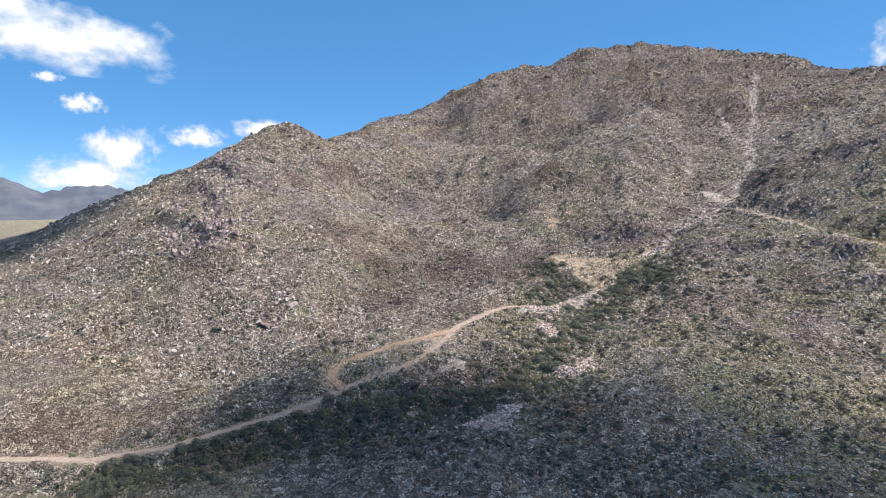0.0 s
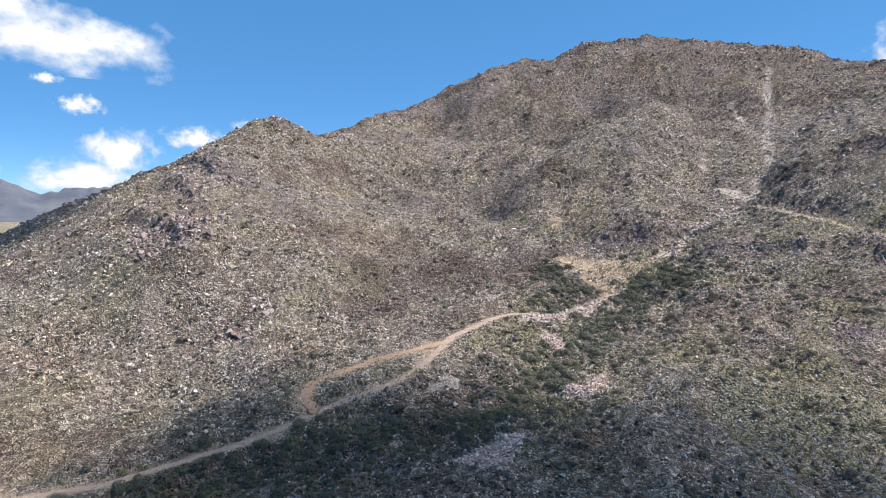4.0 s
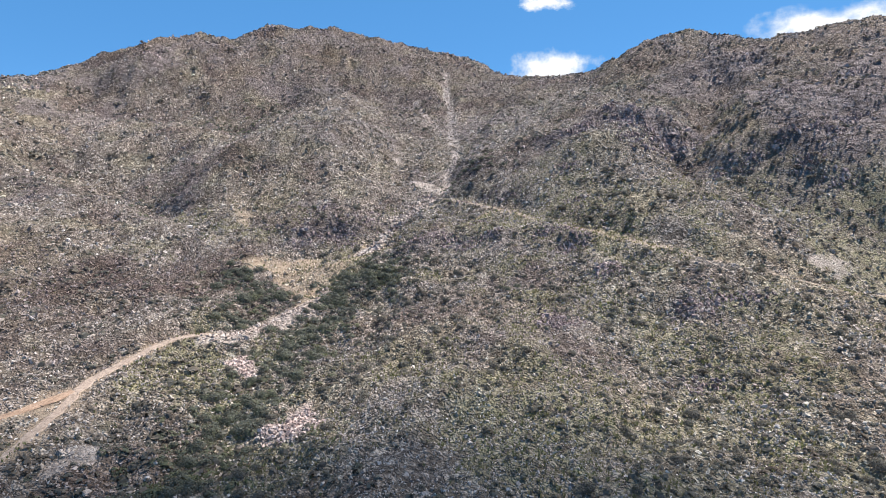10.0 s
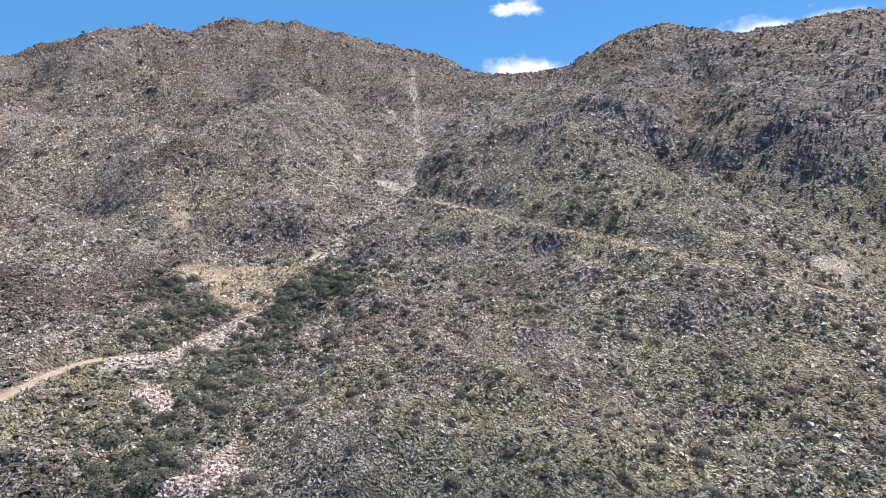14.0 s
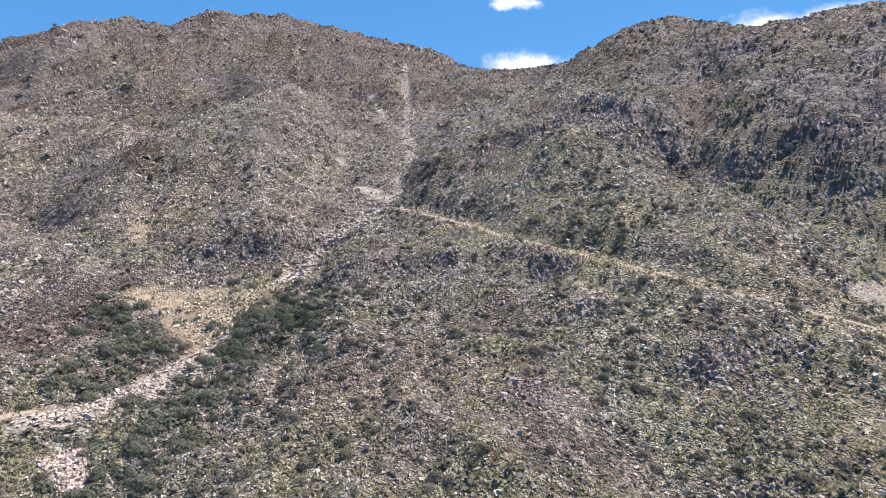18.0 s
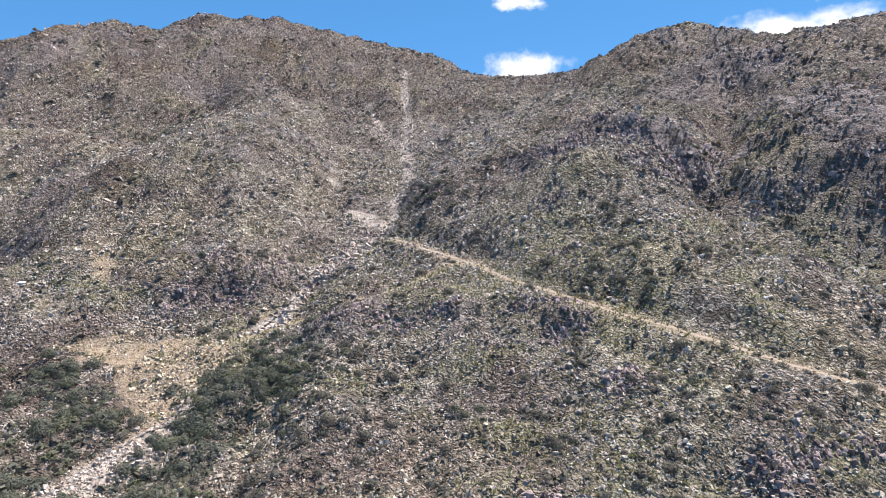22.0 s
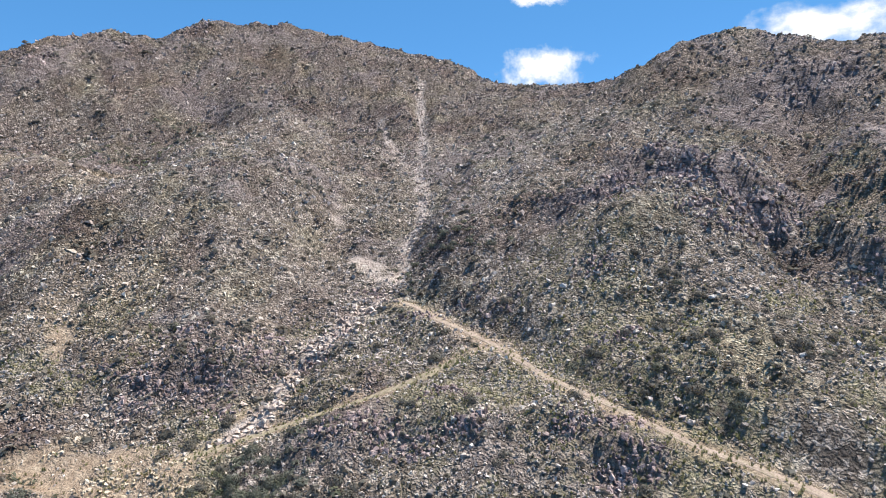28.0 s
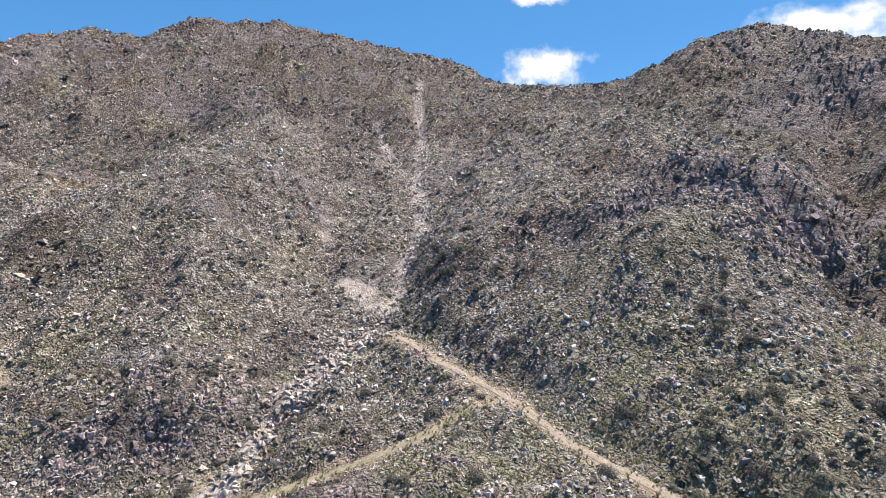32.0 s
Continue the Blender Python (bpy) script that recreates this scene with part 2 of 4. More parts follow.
def mesh_of(name, verts, faces, material, smooth=False):
    """A mesh from arrays of corners and of faces with one number of sides."""
    me = bpy.data.meshes.new(name)
    verts, faces = np.ascontiguousarray(verts, np.float32), np.ascontiguousarray(faces, np.int32)
    me.vertices.add(len(verts)), me.loops.add(faces.size), me.polygons.add(len(faces))
    me.vertices.foreach_set("co", verts.ravel())
    me.loops.foreach_set("vertex_index", faces.ravel())
    me.polygons.foreach_set("loop_start", np.arange(len(faces), dtype=np.int32) * faces.shape[1])
    me.polygons.foreach_set("use_smooth", np.full(len(faces), smooth))
    me.update(calc_edges=True)
    me.materials.append(material)
    return me

# ---- the lie of the land ----
# Landforms: crests, gullies and benches as lines of (x, y, height).
LANDFORMS = {
    "west_ridge_foot": [(-570, -45, 7.5), (-546, -22.5, 12.3), (-522, 0, 17.1), (-498, 22.5, 21.9), (-474, 45, 26.7), (-450, 67.5, 31.5),
        (-430, 90, 38), (-410, 112.5, 44.3), (-390, 135, 44.7), (-372, 153.5, 49.3), (-354, 172, 63.7), (-336, 190.5, 76),
        (-303.8, 221.2, 93.4), (-281.2, 241.5, 112.1)],
    "west_ridge_crest": [(-281.2, 241.5, 112.1), (-255, 255, 124.7), (-264, 279, 114.6), (-273, 303.8, 114.5), (-272.2, 326.6, 122.2),
        (-271.5, 349.5, 130.3), (-231, 367.5, 138.1), (-217.5, 375, 133.2), (-201, 390, 152.3), (-195.8, 415.1, 170.5),
        (-190.5, 440.2, 183.4), (-176.2, 468.8, 187.5), (-150, 491.2, 203.7)],
    "summit_ridge": [(-150, 491.2, 203.7), (-117.8, 504.4, 205), (-85.5, 517.5, 205.8), (-60, 522.4, 200.9), (-34.5, 527.2, 191.4),
        (1.5, 510, 182.5), (12, 486.8, 171), (22.5, 463.5, 160.7), (49.5, 459, 157.9), (66, 427.1, 155.1),
        (82.5, 395.2, 150.2), (95.2, 377.2, 163.5)],
    "east_ridge": [(95.2, 377.2, 163.5), (111.8, 365.2, 166.2), (135, 358.5, 156), (153, 349.5, 154.7), (178.5, 331.5, 159.3),
        (201.8, 323.2, 153.3), (225, 315, 163.9), (255, 305, 177.3), (285, 295, 182.5), (315, 285, 187.5)],
    "central_gully": [(18, 442.5, 150.8), (-18, 407.2, 137.2), (-16.5, 339.8, 105.8), (-15, 306, 90.8), (-16.5, 287.2, 82.5),
        (-18.8, 268.5, 75.8), (-22.5, 253.5, 69), (-36, 238.5, 62.2), (-49.5, 225, 54.8), (-60, 213.8, 50.2), (-55.5, 193.5, 45),
        (-54, 176.2, 39.8), (-52.5, 142.5, 32.2), (-63.8, 112.5, 27.8), (-84.8, 91.5, 24), (-112.5, 67.5, 19.5), (-195, 15, 10.5),
        (-315, -90, 1.5)],
    "west_draw": [(-142.5, 307.5, 88.5), (-120, 252, 68.2), (-91.5, 229.5, 58.5), (-64.5, 219, 51.8)],
    "central_spur": [(-97.5, 450, 163.5), (-84, 424.5, 149.2), (-67.5, 336.8, 117), (-63, 302.2, 105.8), (-66, 276, 87),
        (-61, 246, 68.5), (-49.5, 238.5, 64.5)],
    "bare_slab": [(-30, 286.5, 78.8), (-34.5, 277.5, 78)],
    "spur_shoulder": [(-87, 276.8, 86.5), (-84, 251.2, 68.5), (-75, 234, 60)],
    "upper_bowl": [(-141, 360, 111), (-94.5, 288.8, 95.5), (-187.5, 361.5, 114), (-34.5, 409.5, 132.8), (-39, 300, 90.8)],
    "west_spur": [(-230.2, 192, 89.2), (-186, 141.8, 60.8), (-173.2, 136.5, 60), (-182.2, 102.8, 31.5)],
    "west_flank": [(-281.2, 142.5, 56.2), (-234, 111.8, 42), (-189.8, 113.2, 39), (-166.5, 125.2, 43.5), (-144, 132, 39)],
    "west_face": [(-196.5, 242.2, 74.2), (-188.2, 229.5, 73.5), (-150, 217.5, 63), (-120, 159, 41.2)],
    "west_foot": [(-203.2, 129, 52.5), (-171, 89.2, 31.5), (-140.2, 104.2, 27), (-115.5, 115.5, 32.2)],
    "track_bench": [(-75, 172.5, 42.8), (-81.8, 140.2, 36.8), (-80.2, 114, 32.2), (-95.2, 97.5, 28.5), (-112.5, 76.5, 24),
        (-129, 63, 21.8), (-150, 55.5, 21)],
    "knoll": [(4.5, 233.2, 68.2), (-7.5, 214.5, 63.8), (5.2, 209.2, 62.2), (15.8, 204, 63), (33.8, 198, 60.8)],
    "knoll_foot": [(-20.2, 197.2, 51), (-12.8, 198, 52.5), (0, 186, 48.8), (6.8, 161.2, 44.2), (31.5, 150, 38.2), (39, 170.2, 50.2)],
    "near_apron": [(-17.2, 146.2, 40.5), (-26.2, 131.2, 32.2), (-39.8, 135, 33), (-48, 103.5, 29.2), (13.5, 100.5, 30.8),
        (82.5, 112.5, 36), (-30, 30, 21)],
    "east_track": [(-16.5, 256.5, 72), (4.5, 232.5, 67.5), (21, 213.8, 64.5), (39, 196.5, 60), (60.8, 187.5, 57.8), (86.2, 193.5, 54.8),
        (112.5, 196.5, 54)],
    "east_slope": [(38.2, 235.5, 82), (28, 246, 90), (22, 239, 79.5), (34.5, 215.2, 70.5), (52.5, 213.8, 70.5), (78.8, 225, 70.5)],
    "rock_face": [(13.5, 278.2, 96.8), (54, 264, 102.8), (66.8, 249.8, 94.5)],
    "cliff_foot": [(70.5, 208.5, 69.8), (80.2, 222.8, 71.2), (88.5, 219, 72.8)],
    "cliff_top": [(70.5, 241.5, 87.8), (78, 236.2, 85.5), (91.5, 231.8, 87), (99, 234.8, 96.8), (89.2, 246, 97.5)],
    "cliff_shelf": [(94.5, 276.8, 110.2), (112.5, 265.5, 113.2), (125.2, 307.5, 131.2), (148.5, 304.5, 137.2)],
    "east_bowl": [(44.2, 331.5, 118.5), (54.8, 328.5, 124.5), (108.8, 300.8, 121.5), (117, 264, 112.5), (142.5, 225, 96),
        (150, 187.5, 72)],
    "far_west": [(-675, 262.5, 3), (-570, 465, 22.5), (-420, 420, 75), (-345, 525, 97.5), (-187.5, 615, 142.5), (45, 645, 112.5),
        (240, 525, 120)],
    "south": [(-525, -315, -3), (-150, -225, 6), (112.5, -150, 18), (285, -45, 45), (315, 112.5, 82.5), (390, 240, 142.5)],
}


def spread(line, step):
    """Points along a landform, about step metres apart."""
    out = []
    for a, b in zip(line[:-1], line[1:]):
        a, b = np.array(a, float), np.array(b, float)
        n = max(1, int(np.hypot(*(b - a)[:2]) / step))
        out += [a + (b - a) * k / n for k in range(n)]
    return out + [np.array(line[-1], float)]


def kernel(d2):
    return d2 ** 0.75


KNOTS = np.array([p for line in LANDFORMS.values() for p in spread(line, 19.5)])
KNOTS = KNOTS[np.unique((KNOTS[:, :2] / 3.75).round(), axis=0, return_index=True)[1]]


def fit_surface():
    n, xy = len(KNOTS), KNOTS[:, :2] / 75
    d2 = ((xy[:, None] - xy[None]) ** 2).sum(-1)
    m = np.zeros((n + 3, n + 3))
    m[:n, :n] = kernel(d2) - 0.004 * np.eye(n)
    m[:n, n], m[:n, n + 1:], m[n, :n], m[n + 1:, :n] = 1, xy, 1, xy.T
    return np.linalg.solve(m, np.r_[KNOTS[:, 2], 0, 0, 0])


WEIGHTS = fit_surface()


def base_height(x, y):
    x, y = np.asarray(x, float).ravel() / 75, np.asarray(y, float).ravel() / 75
    out = WEIGHTS[-3] + WEIGHTS[-2] * x + WEIGHTS[-1] * y
    for (kx, ky, _), w in zip(KNOTS / 75, WEIGHTS):
        out += w * kernel((x - kx) ** 2 + (y - ky) ** 2)
    return out

# Tracks, stream beds, bare patches and thickets on the plan.
TRACKS = {
    "west_track": [(-161.2, 51), (-142.5, 56.2), (-132, 61.5), (-123.8, 63.8), (-117.8, 69.8), (-111, 74.2), (-104.2, 83.2),
        (-94.5, 95.2), (-87, 109.5), (-80.2, 123.8), (-80.2, 137.2), (-81, 149.2), (-78, 160.5), (-74.2, 170.2), (-68.2, 172.5)],
    "upper_track": [(-88.5, 105.8), (-96, 109.5), (-98.2, 114.8), (-93.8, 123.8), (-87.8, 135.8), (-81.8, 145.5)],
    "east_track": [(-15.8, 258), (-7.5, 246), (0.8, 236.2), (5.2, 231), (11.2, 220.5), (17.2, 213.8), (22.5, 207.8), (27.8, 202.5),
        (34.5, 198), (40.5, 194.2), (50.2, 186.8), (57.8, 183), (69, 179.2), (82.5, 180), (101.2, 186)],
    "wash_path": [(-62, 207), (-56, 201), (-52.5, 195), (-53, 190), (-57, 184.5), (-60, 178), (-64, 173.5), (-68, 172)],
    "grassy_track": [(3.8, 231), (-2.2, 230.2), (-9, 226.5), (-15, 225), (-22.5, 223.5), (-33.8, 222.8), (-42, 221.2), (-49.5, 217.5)],
}
BEDS = {
    "creek_bed": [(-20.2, 261), (-24, 255), (-29.2, 247.5), (-33.8, 242.2), (-36, 237), (-36, 230.2), (-42, 222.8)],
    "wash_bed": [(-46.5, 200), (-48.5, 194), (-52, 188), (-55.5, 183), (-58.5, 177.5), (-62, 173), (-67, 169.5)],
    "gully_scree": [(-15.8, 453.8), (-16.5, 431.2), (-13.5, 385.5), (-12.8, 352.5), (-13.5, 333.8), (-11.2, 316.5), (-12, 300),
        (-15, 290.2), (-15, 284.2), (-17.2, 269.2)],
    "side_scar": [(-35.2, 409.5), (-28.5, 376.5), (-21, 354.8), (-18, 344.2)],
}
PATCHES = {
    "clearing": [(-80, 216.5), (-75, 218.5), (-69, 220.5), (-60, 222.5), (-48, 219.5), (-44, 213), (-46, 206), (-46, 199.5), (-51, 196.5),
        (-56, 200), (-60, 206), (-66, 211), (-72, 211.5)],
    "slab": [(-31.5, 284.2), (-25.5, 287.2), (-21, 277.5), (-19.5, 267), (-24, 271.5), (-30, 277.5)],
    "upper_slab": [(-39.8, 305.2), (-36.8, 306), (-35.2, 299.2), (-38.2, 299.2)],
    "west_patch": [(-91.5, 250.5), (-86.2, 250.5), (-83.2, 246.8), (-82.5, 240.8), (-87, 243.8)],
    "red_patch": [(-45, 223), (-41, 228.5), (-35.5, 229), (-36.5, 225), (-42, 220.5)],
    "east_patch": [(75, 190.5), (84, 195), (87, 193.5), (81.8, 188.2), (74.2, 186.8)],
    "scree_a": [(-47.2, 138.8), (-41.2, 150), (-36.8, 141), (-39, 136.5), (-43.5, 135.8)],
    "scree_b": [(-61, 163), (-59.5, 168), (-54.8, 159.5), (-55.5, 157), (-58, 159)],
    "scree_c": [(-54, 99.8), (-51.8, 108), (-47.2, 115.5), (-45, 107.2), (-45, 100.5)],
    "pale_ledge": [(-74.2, 124.5), (-71.2, 133.5), (-69, 130.5), (-71.2, 123.8)],
}
THICKETS = {
    "wash_thicket": [(-34, 210), (-40, 203), (-43, 196), (-46, 184), (-49, 170), (-51, 156), (-53, 142), (-54, 128), (-58, 118),
        (-68, 106), (-82, 97), (-93, 86), (-110, 68), (-122, 58)],
    "clearing_thicket": [(-75, 207), (-69, 200), (-63, 193), (-64, 185), (-68, 178)],
    "knoll_thicket": [(-45, 204), (-37.5, 206.2), (-30, 198)],
    "draw_thicket": [(-110, 250), (-128, 266), (-136, 280), (-152, 282)],
    "gully_thicket": [(-10.5, 274.5), (-3, 267), (1.5, 262.5)],
    "crest_thicket": [(-146, 362), (-134, 372), (-124, 380), (-119, 398)],
}


# ---- the ground: one sheet ----
def lattice(x, y, seed):
    """Smooth value noise, -1 to 1, with one swing a metre."""
    xi, yi = np.floor(x).astype(np.int64), np.floor(y).astype(np.int64)
    u, v = x - xi, y - yi
    u, v = u * u * (3 - 2 * u), v * v * (3 - 2 * v)

    def corner(a, b):
        h = (a * 374761393 + b * 668265263 + seed * 974634777) & 0xFFFFFFFF
        h = ((h ^ (h >> 13)) * 1274126177) & 0xFFFFFFFF
        return ((h ^ (h >> 16)) & 0xFFFF) / 32767.5 - 1

    return (corner(xi, yi) * (1 - u) + corner(xi + 1, yi) * u) * (1 - v) + (corner(xi, yi + 1) * (1 - u) + corner(xi + 1, yi + 1) * u) * v


def along(x, y, line):
    """The distance from a line on the plan, and the line's height at the nearest point (0 where it has none)."""
    best, level = np.full(x.shape, 1e9), np.zeros(x.shape)
    for a, b in zip(line[:-1], line[1:]):
        dx, dy = b[0] - a[0], b[1] - a[1]
        k = np.clip(((x - a[0]) * dx + (y - a[1]) * dy) / (dx * dx + dy * dy), 0, 1)
        d = np.hypot(x - a[0] - k * dx, y - a[1] - k * dy)
        if len(a) > 2:
            level = np.where(d < best, a[2] + k * (b[2] - a[2]), level)
        best = np.minimum(best, d)
    return best, level


def inside(x, y, ring):
    """How far inside a ring on the plan, in metres; negative outside."""
    d, _ = along(x, y, ring + ring[:1])
    odd = np.zeros(x.shape, bool)
    for (ax, ay), (bx, by) in zip(ring, ring[1:] + ring[:1]):
        odd ^= ((ay > y) != (by > y)) & (x < ax + (y - ay) / (by - ay + 1e-9) * (bx - ax))
    return np.where(odd, d, -d)


def ease(v, low, high):
    v = np.clip((v - low) / (high - low), 0, 1)
    return v * v * (3 - 2 * v)


def rounded(line, step):
    """A smooth course through the points of a line."""
    p = [Vector((*q[:2], 0)) for q in line]
    p = [2 * p[0] - p[1]] + p + [2 * p[-1] - p[-2]]
    out = []
    for a, b, c, d in zip(p[:-3], p[1:-2], p[2:-1], p[3:]):
        n = max(1, int((c - b).length / step))
        for k in range(n):
            t = k / n
            out.append(0.5 * (2 * b + (c - a) * t + (2 * a - 5 * b + 4 * c - d) * t * t + (3 * b - a - 3 * c + d) * t ** 3))
    return [(v.x, v.y) for v in out + [p[-2]]]


def benched(line):
    course = rounded(line, 3.0)
    z = base_height([p[0] for p in course], [p[1] for p in course])
    z = np.convolve(np.pad(z, 3, mode="edge"), np.ones(7) / 7, mode="valid")
    return [(x, y, float(h)) for (x, y), h in zip(course, z)]


def joined(course, other):
    """Brings the ends of a course to the level of the track that it joins."""
    x, y = np.array([p[0] for p in course]), np.array([p[1] for p in course])
    d, level = along(x, y, other)
    m = 1 - ease(d, 1.5, 12)
    return [(a, b, h * (1 - k) + l * k) for (a, b, h), k, l in zip(course, m, level)]


COURSES = {name: benched(line) for name, line in TRACKS.items()}
COURSES["upper_track"] = joined(COURSES["upper_track"], COURSES["west_track"])
COURSES["wash_path"] = joined(COURSES["wash_path"], COURSES["west_track"])
COURSES["grassy_track"] = joined(COURSES["grassy_track"], COURSES["east_track"])
WIDTHS = {"west_track": 1.0, "upper_track": 1.2, "east_track": 0.9, "wash_path": 1.1, "grassy_track": 1.0}
CLIFFS = {   # line on the plan, and half the height of its step
    "rock_face": ([(26, 262), (36, 267), (47, 268), (56, 262), (66, 257), (76, 258)], 1.5),
    "east_cliff": ([(72, 236), (84, 237), (95, 237), (106, 236), (120, 240), (142, 255)], 1.3),
    "lower_east_cliff": ([(90, 222), (99, 222), (112, 226), (128, 232)], 1.0),
    "upper_cliff": ([(98, 318), (107, 322), (122, 318)], 1.8),
    "west_crag": ([(-226, 154), (-204, 149), (-182, 142)], 2.0),
    "upper_west_crag": ([(-236, 180), (-218, 172), (-202, 161)], 1.9),
    "top_west_crag": ([(-266, 208), (-248, 202), (-234, 196)], 2.2),
    "knoll_crag": ([(-25, 212), (-14, 211), (-3, 211), (10, 207), (21, 201)], 1.3),
    "draw_crag": ([(-62, 231), (-50, 235), (-34, 241)], 1.2),
}


FOLDS = [([(-118, 254), (-129, 268), (-126, 284), (-117, 298), (-112, 318), (-119, 345), (-127, 372), (-116, 402)], 4.2, 9),
         ([(-80, 222), (-93, 235), (-112, 249)], 2.0, 6),
         ([(-116, 257), (-132, 270), (-150, 281), (-172, 290), (-196, 298)], 4.2, 8),
         ([(-215, 279), (-194, 276), (-171, 268), (-148, 260), (-128, 248), (-104, 236), (-87, 223), (-73, 211)], -2.6, 8), ([(66, 243), (74, 256), (82, 272), (96, 292), (108, 306)], 8.5, 8),
         ([(56, 270), (59, 261), (62, 252), (65, 245)], 3.2, 2.4)]   # small ravines, and a spur (below zero): line, depth, half width
CRUST_AND_SHADE = [(-88, 205, 15), (-112, 192, 18), (-112, 283, 16), (-104, 198, 15), (-122, 182, 22), (-116, 160, 14), (-136, 208, 14), (98, 284, 22), (112, 262, 26), (124, 240, 20)]   # dark reddish rock and painted-in shade (west flank, fold, east cliffs): place and size


def crust_and_shade(x, y):
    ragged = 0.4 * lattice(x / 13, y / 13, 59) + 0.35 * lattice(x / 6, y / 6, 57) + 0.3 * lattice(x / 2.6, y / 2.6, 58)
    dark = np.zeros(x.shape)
    for vx, vy, r in CRUST_AND_SHADE:
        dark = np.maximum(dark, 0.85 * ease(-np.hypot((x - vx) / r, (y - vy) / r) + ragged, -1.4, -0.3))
    # Darker upper mountain rock; on the eastern cliffs shade is painted into the colour.
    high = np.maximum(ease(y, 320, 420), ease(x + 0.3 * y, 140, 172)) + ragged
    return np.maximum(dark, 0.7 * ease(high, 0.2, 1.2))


def height(x, y):
    shape = np.shape(x)
    x, y = np.ravel(x).astype(float), np.ravel(y).astype(float)
    z = base_height(x, y)
    near = (x > -340) & (x < 240) & (y > 40) & (y < 560)
    a, b = x[near], y[near]
    rough = (1.5 * lattice(a / 26, b / 26, 1) + 1.25 * lattice(a / 12, b / 12, 2) + 0.85 * (1 - 2 * np.abs(lattice(a / 8, b / 8, 7)))
             + 0.6 * lattice(a / 5, b / 5, 3) + 0.32 * lattice(a / 2.6, b / 2.6, 4) + 0.14 * lattice(a / 1.3, b / 1.3, 5))
    tall = np.maximum(ease(b, 270, 400), ease(-a, 190, 260))
    rough += tall * (1.4 * lattice(a / 30, b / 30, 13) + 2.6 * np.abs(lattice(a / 17, b / 17, 11)) + 1.7 * np.abs(lattice(a / 8, b / 8, 12)) - 3.2)
    rib = 1 - 2 * np.abs(lattice((a + 9 * lattice(a / 40, b / 40, 14)) / 15, b / 75, 15))
    rib2 = 1 - 2 * np.abs(lattice((a + 5 * lattice(a / 20, b / 20, 16)) / 7, b / 40, 17))
    rough += ease(b, 215, 290) * (1.3 * rib + 0.7 * rib2)
    for line, step in CLIFFS.values():
        d, _ = along(a, b, line)
        side = b - np.interp(a, [p[0] for p in line], [p[1] for p in line])
        wild = 2.5 * lattice(a / 7, b / 7, 21) + 1.2 * lattice(a / 3, b / 3, 22)
        rough += np.exp(-(d / 11) ** 2) * (step * np.tanh((side + wild) / 1.6) + 0.5 * np.abs(lattice(a / 2.4, b / 2.4, 23)) * step)
    for line, deep, wide in FOLDS:
        d, _ = along(a, b, line)
        rough -= deep * np.exp(-(d / wide) ** 2)
    d, _ = along(a, b, BEDS["creek_bed"])
    rough -= 0.9 * np.exp(-(d / 3.5) ** 2)
    d, _ = along(a, b, BEDS["gully_scree"])
    rough -= 1.8 * np.exp(-(d / 5) ** 2)
    d, _ = along(a, b, BEDS["side_scar"])
    rough -= 1.2 * np.exp(-(d / 4) ** 2)
    # Ledges: the strata crop out as low steps, as tall ones in the eastern cliffs.
    wild = lattice(a / 9, b / 9, 18) + 0.6 * lattice(a / 4, b / 4, 19)
    base = z[near]
    for tall_step, dip_x, dip_y, share in ((3.4, -0.32, 0.1, 0.75 * ease(a, 66, 92) * ease(b, 208, 226) * (1 - ease(b, 330, 380))),
                                           (3.0, -0.2, 0.12, 0.85 * np.exp(-(along(a, b, CLIFFS["rock_face"][0])[0] / 14) ** 2)),
                                           (2.2, 0.25, 0.1, 0.55 * np.maximum(ease(b, 225, 280), ease(-a, 170, 230)))):
        t = (base + dip_x * a + dip_y * b) / tall_step + 0.25 * wild
        f = t - np.floor(t)
        rough += share * tall_step * (ease(f, 0.0, 0.42) - f) * ease(lattice(a / 16, b / 16, 20) + 0.5, 0.0, 0.5)
    calm = 1 - 0.75 * ease(inside(a, b, PATCHES["clearing"]), -3, 3)
    h = z[near] + rough * calm
    for name in ("wash_path", "grassy_track", "upper_track", "west_track", "east_track"):
        d, level = along(a, b, COURSES[name])
        m = 1 - ease(d, WIDTHS[name] + 0.6, WIDTHS[name] + (8.0 if name == "east_track" else 5.0))
        h = h * (1 - m) + (level - 0.10) * m
    z[near] = h
    far = ease(np.hypot(x + 75, y - 262), 490, 860)
    return (z * (1 - far)).reshape(shape)


def spaced(start, stop, near, low, high, growth):
    """Grid lines: even between start and stop, wider and wider beyond."""
    up, down, s = [stop], [start], near
    while up[-1] < high:
        s *= growth
        up.append(up[-1] + s)
    s = near
    while down[-1] > low:
        s *= growth
        down.append(down[-1] - s)
    return np.array(down[::-1] + list(np.arange(start + near, stop, near)) + up)


xs, ys = spaced(-200, 110, 1.6, -4900, 4900, 1.037), spaced(88, 285, 1.5, -4900, 4900, 1.02)
GX, GY = np.meshgrid(xs, ys)
GZ = height(GX, GY)
cols, n_rows = len(xs), len(ys)
q = (np.arange(n_rows - 1)[:, None] * cols + np.arange(cols - 1)[None]).ravel()
ground = new("ground", mesh_of("ground", np.stack([GX.ravel(), GY.ravel(), GZ.ravel()], 1), np.stack([q, q + 1, q + cols + 1, q + cols], 1), SOIL, True))
tagged(ground, "stony desert hillside of grey and tan rubble", "ground", kind="structure")


